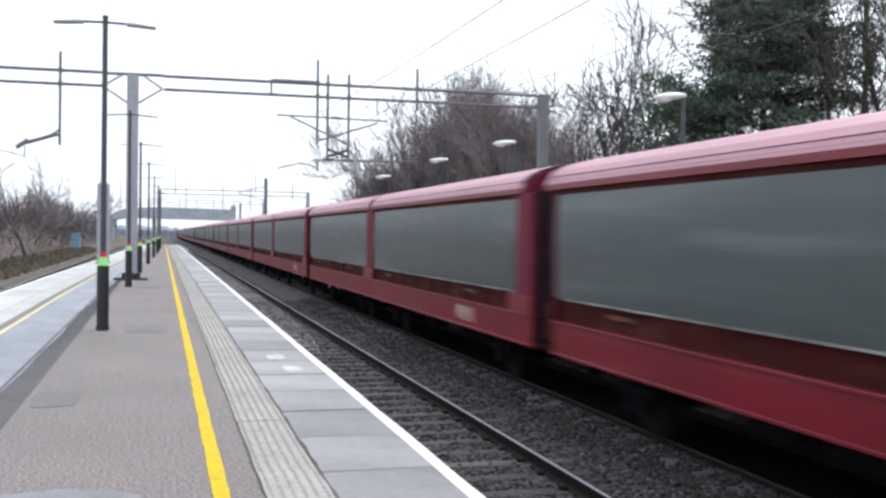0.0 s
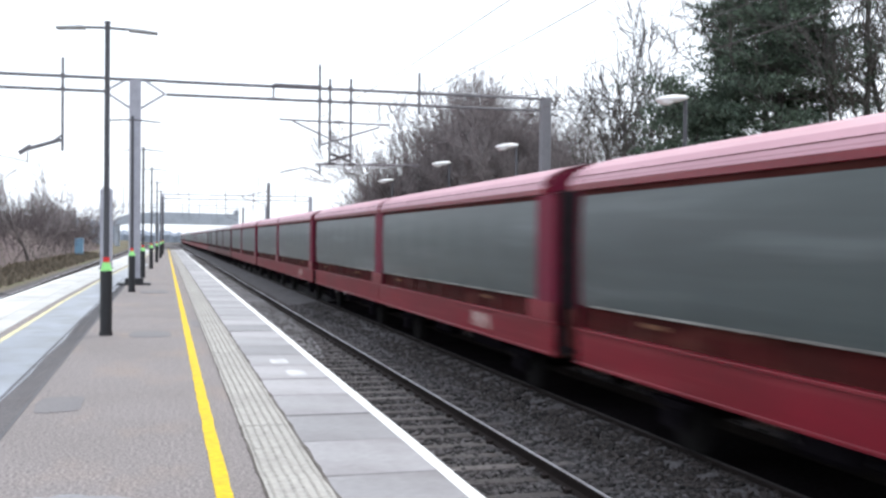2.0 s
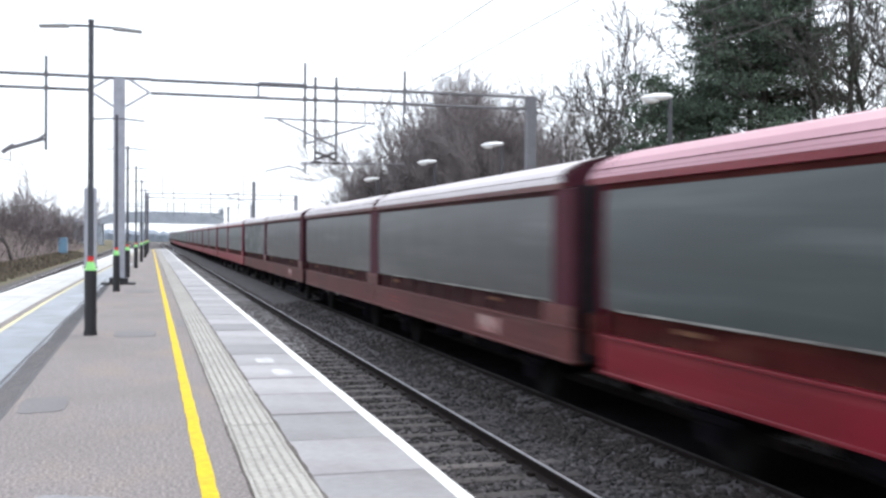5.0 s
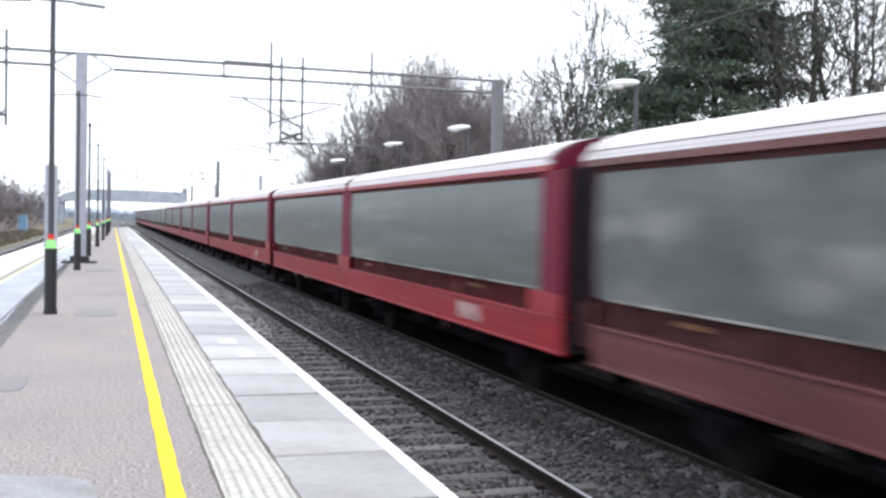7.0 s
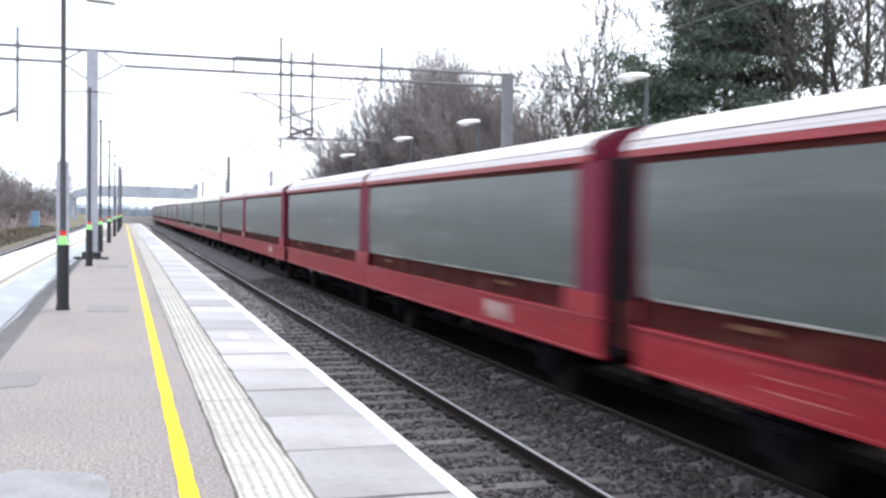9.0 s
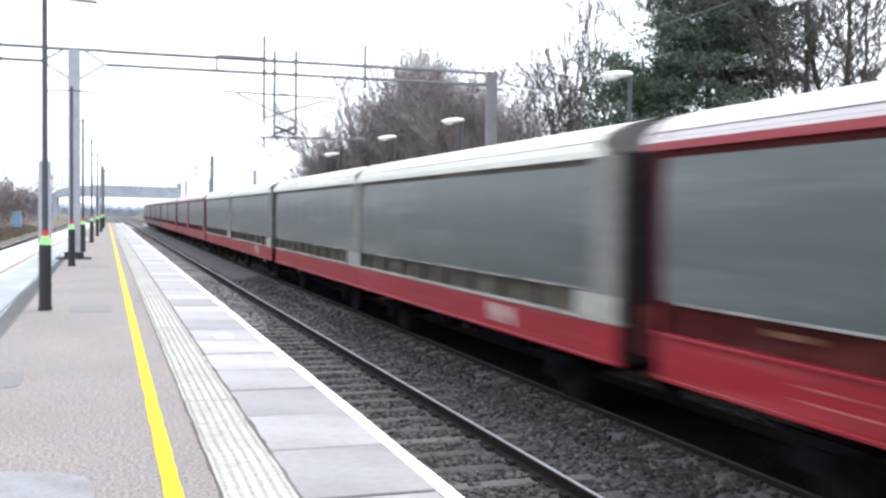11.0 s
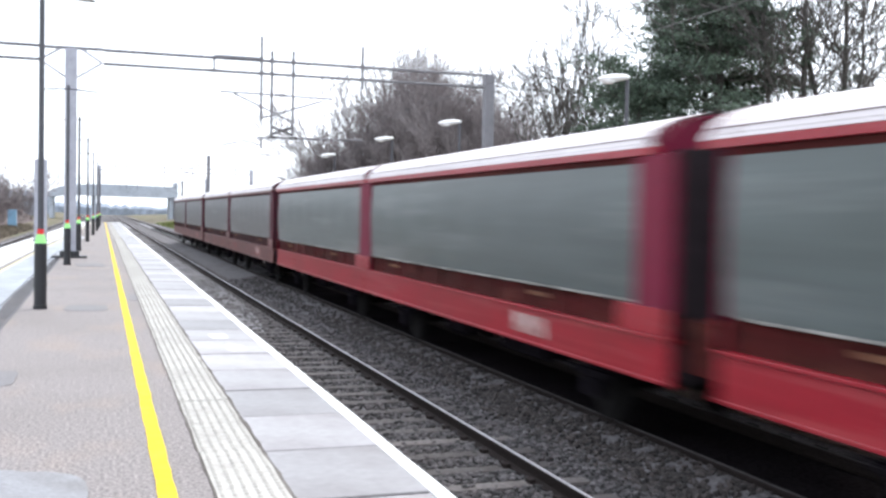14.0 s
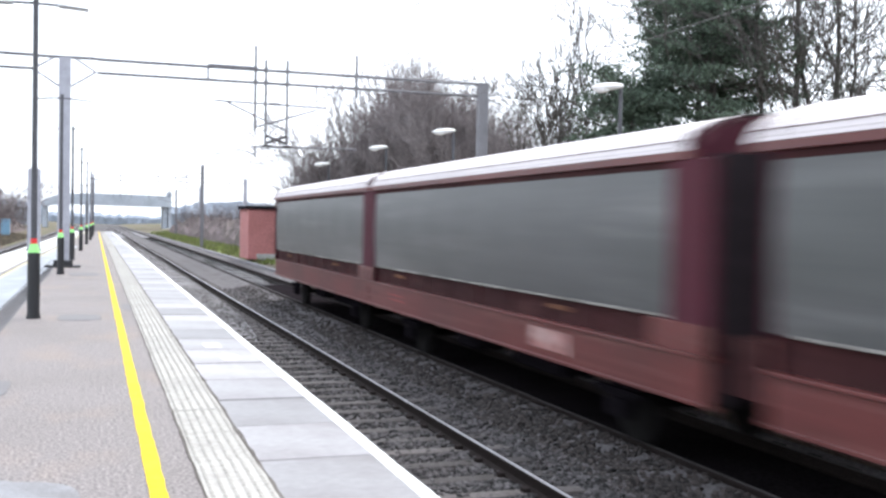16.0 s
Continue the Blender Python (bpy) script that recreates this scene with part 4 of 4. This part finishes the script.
def far_woods():
    """Low wooded skyline that closes the view."""
    rng = np.random.default_rng(71)
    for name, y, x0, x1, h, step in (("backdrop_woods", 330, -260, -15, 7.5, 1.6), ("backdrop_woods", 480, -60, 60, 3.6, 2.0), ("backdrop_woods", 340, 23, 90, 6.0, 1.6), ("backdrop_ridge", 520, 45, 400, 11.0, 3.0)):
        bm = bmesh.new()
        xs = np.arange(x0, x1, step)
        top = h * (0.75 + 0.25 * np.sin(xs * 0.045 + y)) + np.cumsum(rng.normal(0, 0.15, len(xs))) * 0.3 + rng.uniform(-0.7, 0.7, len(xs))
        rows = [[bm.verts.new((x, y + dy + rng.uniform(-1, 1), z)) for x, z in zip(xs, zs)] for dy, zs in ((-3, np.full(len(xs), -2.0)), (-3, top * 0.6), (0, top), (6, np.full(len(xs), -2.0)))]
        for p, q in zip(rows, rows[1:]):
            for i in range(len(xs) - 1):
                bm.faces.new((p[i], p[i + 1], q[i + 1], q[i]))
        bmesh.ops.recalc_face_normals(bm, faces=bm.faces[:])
        tagged(part(name, bm, FAR_WOOD), "distant winter woodland on the skyline, grey-blue with painted haze", "woodland", kind="structure")


def hut():
    h = thing("relay_hut", "small red-brick lineside hut with dark flat roof", "hut")
    boxes("wall", [(9.35, 12.2, 66, 70, -0.9, 2.35)], HUT_BRICK, h)
    boxes("roof", [(9.2, 12.35, 65.85, 70.15, 2.35, 2.55)], UNDER, h, "dark flat felt roof")
    boxes("door", [(10.3, 11.1, 65.96, 66.03, -0.55, 1.4)], HUT_BRICK, h, "brick-red steel door")
    boxes("plinth", [(9.9, 12.3, 65.6, 66.0, -0.9, -0.55)], PALE, h, "pale concrete step")


def lineside():
    c = thing("trackside_cabinet", "pale blue metal equipment cabinet beside the track", "cabinet", at=(-10.4, 134, -0.9))
    boxes("body", [(-0.5, 0.5, -0.35, 0.35, 0.1, 2.2)], BLUE, c, bevel=0.02)
    boxes("base", [(-0.55, 0.55, -0.4, 0.4, 0, 0.1)], PALE, c)
    s = thing("lineside_shed", "long low grey-green shed behind the scrub", "shed", at=(-17.5, 62, 0))
    boxes("wall", [(-3, 1.5, -3, 12, -0.3, 2.3)], SHED, s)
    bm = bmesh.new()
    sweep(bm, [(-3.2, 2.3), (1.7, 2.3), (-0.75, 2.75)], -3.2, 12.2)
    part("roof", bm, SHED, s)
    t = thing("cable_trough", "pale concrete cable trough beside the far track", "cable trough")
    boxes("trough", [(5.35 + 3.75, 5.65 + 3.75, 44, 200, -1.2, -1.02)], PALE_BALLAST, t)


def exhaust_haze():
    """Bluish exhaust left hanging low under the bridge, in thin soft-edged wisps."""
    m = bpy.data.materials.new("exhaust_haze")
    m.use_nodes = True
    n, l = m.node_tree.nodes, m.node_tree.links
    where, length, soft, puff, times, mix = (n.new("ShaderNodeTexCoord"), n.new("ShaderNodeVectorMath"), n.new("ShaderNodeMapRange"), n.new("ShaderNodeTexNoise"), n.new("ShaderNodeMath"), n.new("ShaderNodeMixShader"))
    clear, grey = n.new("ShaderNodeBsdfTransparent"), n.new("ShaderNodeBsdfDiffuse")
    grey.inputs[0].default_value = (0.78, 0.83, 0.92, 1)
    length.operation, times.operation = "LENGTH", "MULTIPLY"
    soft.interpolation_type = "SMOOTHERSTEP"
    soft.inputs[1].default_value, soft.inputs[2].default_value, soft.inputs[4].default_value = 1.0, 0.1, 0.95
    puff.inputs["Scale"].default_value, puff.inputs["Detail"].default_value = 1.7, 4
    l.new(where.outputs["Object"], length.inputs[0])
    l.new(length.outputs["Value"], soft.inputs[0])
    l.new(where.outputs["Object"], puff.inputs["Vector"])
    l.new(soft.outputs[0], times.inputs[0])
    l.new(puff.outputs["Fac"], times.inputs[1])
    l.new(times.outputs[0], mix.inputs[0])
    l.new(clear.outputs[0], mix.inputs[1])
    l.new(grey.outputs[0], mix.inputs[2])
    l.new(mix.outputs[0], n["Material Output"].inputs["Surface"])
    # haze is carried by still, translucent shells with faded rims
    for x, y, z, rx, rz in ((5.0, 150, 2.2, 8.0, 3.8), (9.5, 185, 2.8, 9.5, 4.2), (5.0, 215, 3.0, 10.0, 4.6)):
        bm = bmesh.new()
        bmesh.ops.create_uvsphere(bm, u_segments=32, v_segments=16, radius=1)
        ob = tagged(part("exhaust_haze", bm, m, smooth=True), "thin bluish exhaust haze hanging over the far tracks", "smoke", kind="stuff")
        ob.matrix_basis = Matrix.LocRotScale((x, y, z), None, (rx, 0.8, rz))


exhaust_haze()
lamps()
side_lamps()
main_gantry()
far_gantry(118.0, -0.35, 16.3, 6.4, [(1.35, 2.2, 0.6), (2.55, 0.6, 2.5), (6.6, 0.6, 2.4), (9.7, 0.5, 2.4), (14.5, 0.9, 1.2), (-4.5, 0.8, 2.0)])
far_gantry(190.0, -10.0, 18.0, 7.4, [(-2.0, 0.5, 2.0), (3.0, 0.8, 2.0), (6.0, 0.8, 2.0), (9.0, 0.8, 2.0)])
mast(9.75, 100.5, 6.95)
mast(12.0, 165, 6.3)
info = thing("platform_pillar", "tall plain grey steel pillar standing on the platform", "pillar")
boxes("casing", [(-3.03, -2.47, 51.2, 51.6, 0.05, 3.85)], STEEL, info, bevel=0.02)
boxes("plinth", [(-3.08, -2.42, 51.15, 51.65, 0.0, 0.05)], BLACK, info)
wires()
bridge()
far_woods()
hut()
lineside()


# ---- trees and scrub ----
def grow(rng, base, direction, length, radius, depth, spread, out, lift=0.15, kids=(3, 5), shrink=0.68):
    """Collects tapered branch pieces (a, b, r0, r1) from a limb upward."""
    a, d = np.array(base, float), np.array(direction, float)
    steps = 3 if depth > 1 else 2
    r = radius
    nodes = []
    for i in range(steps):
        d = d + rng.normal(0, 0.13, 3) + (0, 0, lift * 0.4)
        d /= np.linalg.norm(d)
        b = a + d * length / steps
        r1 = r * 0.78
        out.append((a, b, r, r1, depth))
        nodes.append((b, d.copy(), r1))
        a, r = b, r1
    if depth == 0:
        return
    for j in range(rng.integers(*kids)):
        b, dd, rr = nodes[rng.integers(0, len(nodes))] if j else nodes[-1]
        side = rng.normal(0, 1, 3)
        side -= side @ dd * dd
        side /= np.linalg.norm(side) + 1e-6
        nd = dd + side * spread * (rng.uniform(0.6, 1.3) if j else 0.25) + (0, 0, lift)
        grow(rng, b, nd / np.linalg.norm(nd), length * (shrink * rng.uniform(0.8, 1.2) if j else 0.8), rr * 0.72, depth - 1, spread, out, lift, kids, shrink)


def branch_mesh(pieces, sides_of, least):
    verts, faces = [], []
    for a, b, r0, r1, depth in pieces:
        s = sides_of(depth)
        d = b - a
        d = d / (np.linalg.norm(d) + 1e-9)
        u = np.cross(d, (0.31, 0.2, 0.93))
        u /= np.linalg.norm(u) + 1e-9
        v = np.cross(d, u)
        n = len(verts)
        for c, r in ((a, max(r0, least)), (b, max(r1, least))):
            for k in range(s):
                w = 6.2832 * k / s
                verts.append(tuple(c + r * (math.cos(w) * u + math.sin(w) * v)))
        for k in range(s):
            k2 = (k + 1) % s
            faces.append((n + k, n + k2, n + s + k2, n + s + k))
    return verts, faces


def leaf_mesh(rng, centres, radius, per, size):
    """Small folded leaf sprays gathered round the centres."""
    verts, faces = [], []
    for c in centres:
        for _ in range(per):
            p = c + rng.normal(0, radius, 3) * (1.15, 1.15, 0.38)
            s = size * rng.uniform(0.6, 1.4)
            u, v = rng.normal(0, 1, 3), rng.normal(0, 1, 3)
            u /= np.linalg.norm(u)
            v -= v @ u * u
            v /= np.linalg.norm(v)
            w = np.cross(u, v) * 0.3
            n = len(verts)
            verts += [tuple(p - u * s), tuple(p - v * s * 0.5 + w * s), tuple(p + u * s), tuple(p + v * s * 0.5 + w * s)]
            faces += [(n, n + 1, n + 2), (n, n + 2, n + 3)]
    return verts, faces


def bare_tree(name, seed, label, height, depth=5, spread=0.55, trunk=0.2, twig=TWIG, stems=1, kids=(3, 5), least=0.009, lift=0.15, category="tree"):
    rng = np.random.default_rng(seed)
    pieces = []
    for i in range(stems):
        lean = rng.normal(0, 0.12 if stems == 1 else 0.28, 3)
        lean[2] = 1
        off = (rng.uniform(-0.9, 0.9), rng.uniform(-0.9, 0.9), -0.3) if stems > 1 else (0, 0, -0.3)
        grow(rng, off, lean / np.linalg.norm(lean), height * 0.36, trunk * rng.uniform(0.7, 1.1), depth, spread, pieces, lift, kids)
    t = thing(name, label, category)
    thick = [p for p in pieces if p[4] >= depth - 1]
    thin = [p for p in pieces if p[4] < depth - 1]
    raw("trunk", *branch_mesh(thick, lambda d: 7, least), BARK, t)
    raw("crown", *branch_mesh(thin, lambda d: 4 if d > 2 else 3, least), twig, t)
    return t


def evergreen(seed, height, label, width=2.6, limbs=70, per=110):
    rng = np.random.default_rng(seed)
    t = thing("evergreen_tree", label, "tree")
    pieces, ends = [], []
    stem = [np.array((0.12 * rng.normal(), 0.12 * rng.normal(), height * f)) for f in (-0.02, 0.2, 0.4, 0.6, 0.8, 0.97)]
    for i in range(5):
        pieces.append((stem[i], stem[i + 1], 0.24 * (1 - i * 0.18), 0.24 * (0.82 - i * 0.18), 2))
    for i in range(limbs):
        s = rng.uniform(0.08, 1.0)
        a = rng.uniform(0, 6.283)
        reach = width * (1.25 - 0.8 * abs(s - 0.42)) * rng.uniform(0.35, 1.3)
        root = np.array((0, 0, height * s * 0.9))
        b = np.array((math.cos(a) * reach, math.sin(a) * reach, height * s * 0.93 + rng.uniform(-0.3, 0.8)))
        pieces.append((root, b, 0.045, 0.015, 1))
        for f in (0.4, 0.6, 0.8, 1.0):
            c = root * (1 - f) + b * f + rng.normal(0, 0.18, 3)
            ends.append(c)
            for _ in range(2):
                e = c + rng.normal(0, 0.45, 3) * (1, 1, 0.45)
                pieces.append((c, e, 0.014, 0.008, 0))
                ends.append(e)
    raw("trunk", *branch_mesh(pieces, lambda d: 5 if d else 3, 0.008), BARK, t)
    raw("crown", *leaf_mesh(rng, ends, 0.25, per // 2, 0.068), IVY, t)
    return t


def trunk_tree(seed, height, label, radius=0.17, limbs=22, reach=2.4):
    """A tall straight trunk clad in ivy, with thin rising side limbs."""
    rng = np.random.default_rng(seed)
    t = thing("ivy_trunk_tree", label, "tree")
    stem, pieces, p = [], [], np.array((0.0, 0.0, -0.3))
    for i in range(11):
        stem.append(p)
        p = p + (rng.normal(0, 0.13), rng.normal(0, 0.13), height / 10)
    for i in range(10):
        pieces.append((stem[i], stem[i + 1], radius * (1 - i * 0.07), radius * (0.93 - i * 0.07), 9))
    limbs_out = []
    for i in range(limbs):
        f = rng.uniform(0.22, 0.98)
        root = stem[int(f * 10)] + (stem[int(f * 10) + 1] - stem[int(f * 10)]) * (f * 10 % 1) if f < 0.99 else stem[-1]
        a = rng.uniform(0, 6.283)
        d = np.array((math.cos(a), math.sin(a), rng.uniform(0.3, 1.2)))
        grow(rng, root, d / np.linalg.norm(d), reach * rng.uniform(0.5, 1.1) * (1.15 - 0.5 * f), 0.045, 3, 0.6, limbs_out, 0.12, (2, 4))
    raw("trunk", *branch_mesh(pieces, lambda d: 8, 0.02), BARK, t)
    raw("crown", *branch_mesh(limbs_out, lambda d: 4 if d > 1 else 3, 0.016), PALE_TWIG, t)
    clumps = [stem[i] + (stem[i + 1] - stem[i]) * rng.random() + rng.normal(0, 0.12, 3) for i in range(1, 9) for _ in range(3)]
    raw("ivy", *leaf_mesh(rng, clumps, 0.17, 45, 0.06), IVY, t)
    return t


def scrub(seed, x0, x1, y0, y1, height, count, name, label, base=-0.5, mat=SCRUB):
    """A thicket of thin upright stems and twigs."""
    rng = np.random.default_rng(seed)
    pieces = []
    for _ in range(count):
        p = (rng.uniform(x0, x1), rng.uniform(y0, y1), base)
        d = rng.normal(0, 0.35, 3)
        d[2] = 1
        grow(rng, p, d / np.linalg.norm(d), height * rng.uniform(0.3, 0.62), 0.03, 2, 0.7, pieces, 0.1, (3, 6))
    ob = raw(name, *branch_mesh(pieces, lambda d: 3, 0.011), mat)
    tagged(ob, label, "scrub", kind="stuff")


def bank(name, x0, x1, y0, y1, height, label, seed):
    """The dense, uneven lower mass of a thicket."""
    bm = bmesh.new()
    nx, ny = 22, max(20, int((y1 - y0) / 0.7))
    rows = []
    for j in range(ny + 1):
        row = []
        for i in range(nx + 1):
            s, q = i / nx, j / ny
            x, y = x0 + (x1 - x0) * s, y0 + (y1 - y0) * q
            edge = min(1, 5 * min(s, 1 - s)) ** 0.5 * min(1, 8 * min(q, 1 - q)) ** 0.5
            bump = 0.7 + 0.5 * noise.noise((x * 0.35, y * 0.35, seed)) + 0.35 * noise.noise((x * 1.4, y * 1.4, seed))
            row.append(bm.verts.new((x + 0.3 * noise.noise((y, x, seed)), y + 0.3 * noise.noise((x, y, seed + 3)), -1.0 + (height + 0.6) * edge * bump)))
        rows.append(row)
    for p, q in zip(rows, rows[1:]):
        for i in range(nx):
            bm.faces.new((p[i], p[i + 1], q[i + 1], q[i]))
    tagged(part(name, bm, SCRUB_MASS), label, "undergrowth", kind="stuff")


def trees():
    bare = "bare grey-brown deciduous tree in winter"
    a = bare_tree("bare_tree", 11, bare, 9.2, 6, 0.7, 0.11, TWIG, 4, (3, 5), 0.012)
    a.matrix_basis = pose(17.0, 58, -0.2)
    b = bare_tree("bare_tree", 12, bare, 8.6, 6, 0.72, 0.11, TWIG, 4, (3, 5), 0.012)
    b.matrix_basis = pose(19.0, 60, -0.2)
    c = bare_tree("bare_tree", 13, "tall slender bare tree with upright branches", 11.0, 5, 0.5, 0.17, PALE_TWIG, 1, (3, 4), 0.02, 0.16)
    c.matrix_basis = pose(18.8, 45, -0.2)
    g = bare_tree("bare_tree", 15, "wide bare tree with arching branches behind the evergreens", 13.5, 5, 1.0, 0.24, PALE_TWIG, 1, (3, 5), 0.02, 0.05)
    g.matrix_basis = pose(23.0, 41, -0.2)
    for src, x, y, s, turn in ((a, 22.0, 60, 0.98, 40), (b, 15.2, 62, 0.62, 100), (b, 17.4, 64, 1.08, 290), (a, 20.5, 64, 1.1, 150), (b, 24.0, 58, 0.7, 20), (b, 16.6, 66, 0.7, 170), (a, 19.0, 56, 0.8, 250), (b, 20.8, 56, 0.9, 330),
                               (b, 12.9, 61, 0.6, 75), (c, 20.9, 45, 0.82, 130), (c, 21.9, 46.5, 0.8, 320)):
        ob = copy_thing(src, pose(x, y, -0.2, 0, 0, turn))
        ob.scale = (s, s, s)
    ivied = "tall dark straight trunk clad in ivy with bare rising limbs"
    t1 = trunk_tree(16, 15, ivied)
    t1.matrix_basis = pose(26.4, 34, -0.2)
    t2 = trunk_tree(17, 14, ivied, 0.14, 26, 2.8)
    t2.matrix_basis = pose(27.7, 34.4, -0.2)
    for src, x, y, s, turn in ((t1, 28.8, 34, 0.95, 140), (t2, 30.2, 35, 0.9, 230), (t2, 25.7, 35.5, 1.0, 60), (t1, 31.6, 34.5, 0.9, 300)):
        ob = copy_thing(src, pose(x, y, -0.2, 0, 0, turn))
        ob.scale = (s, s, s)
    e1 = evergreen(21, 17.5, "tall dark evergreen tree thick with ivy and gaps of sky", 2.45, 112, 90)
    e1.matrix_basis = pose(24.3, 36.5, -0.2)
    e2 = evergreen(22, 8.4, "lower dark green evergreen tree beside the lamps", 1.9, 54, 84)
    e2.matrix_basis = pose(20.6, 36.5, -0.2)
    copy_thing(e1, pose(24.9, 38.5, -0.2, 0, 0, 120))
    copy_thing(e2, pose(21.4, 38, -0.2, 0, 0, 200))
    scrub(31, 13.5, 25, 56, 68, 5.0, 230, "thicket", "dense brown winter thicket of bare twigs")
    scrub(32, 12.5, 22, 75, 180, 4.0, 260, "hedge", "far brown hedge along the verge", -0.6)
    scrub(33, -20, -10.8, 48, 190, 4.6, 800, "thicket", "brown bramble thicket along the far bank", -0.4)
    bank("thicket_bank", 13.6, 27, 54, 72, 3.2, "dense brown undergrowth below the bare trees", 81)
    bank("hedge_bank", 12.0, 20, 74, 190, 2.2, "dense far hedge bottom beside the verge", 82)
    bank("bramble_bank", -24, -11.2, 46, 200, 2.7, "dense brown bramble bank beside the far track", 83)
    l = bare_tree("bare_tree", 41, "thin bare tree above the scrub", 10, 5, 0.7, 0.14, TWIG, 1, (3, 5), 0.028)
    l.matrix_basis = pose(-8.6 - 2.6, 92, -0.3)
    for x, y, s, turn in ((-13.5, 96, 0.55, 70), (-22, 100, 0.5, 160), (-26, 105, 0.45, 250), (-12.0, 104, 0.6, 200), (-13, 118, 0.6, 20), (-18, 94, 0.42, 100), (-17, 112, 0.5, 310), (-12.5, 135, 0.7, 40), (-15, 84, 0.4, 140), (-11.6, 140, 1.0, 10), (-12.5, 160, 0.9, 220), (-14, 145, 0.9, 330), (-12, 178, 0.9, 60)):
        ob = copy_thing(l, pose(x, y, -0.3, 0, 0, turn))
        ob.scale = (s, s, s)
    ev = evergreen(51, 5.2, "dark conifer standing behind the shed", 1.0, 40)
    ev.matrix_basis = pose(-14.8, 78, 0)


def verge():
    rng = np.random.default_rng(61)
    for x0, x1, y0, y1, n, paint, label in ((9.7, 14.5, 62, 200, 6000, GRASS, "rough green and straw-coloured grass on the verge"), (-11.2, -8.0, 30, 150, 4500, DRY_GRASS, "dry brown winter grass beside the far track")):
        verts, faces = [], []
        for _ in range(n):
            x, y = rng.uniform(x0, x1), rng.uniform(y0, y1)
            z = float(np.interp(x, [-16, -8.2, 9.6, 13.5, 30], [-0.3, -1.1, -1.16, -0.75, -0.2]))
            h, a = rng.uniform(0.15, 0.45), rng.uniform(0, 6.283)
            dx, dy = math.cos(a) * 0.12, math.sin(a) * 0.12
            k = len(verts)
            verts += [(x - dx, y - dy, z - 0.02), (x + dx, y + dy, z - 0.02), (x + rng.normal(0, 0.1), y + rng.normal(0, 0.1), z + h)]
            faces.append((k, k + 1, k + 2))
        tagged(raw("verge_grass", verts, faces, paint), label, "grass", kind="stuff")


trees()
verge()
motions()
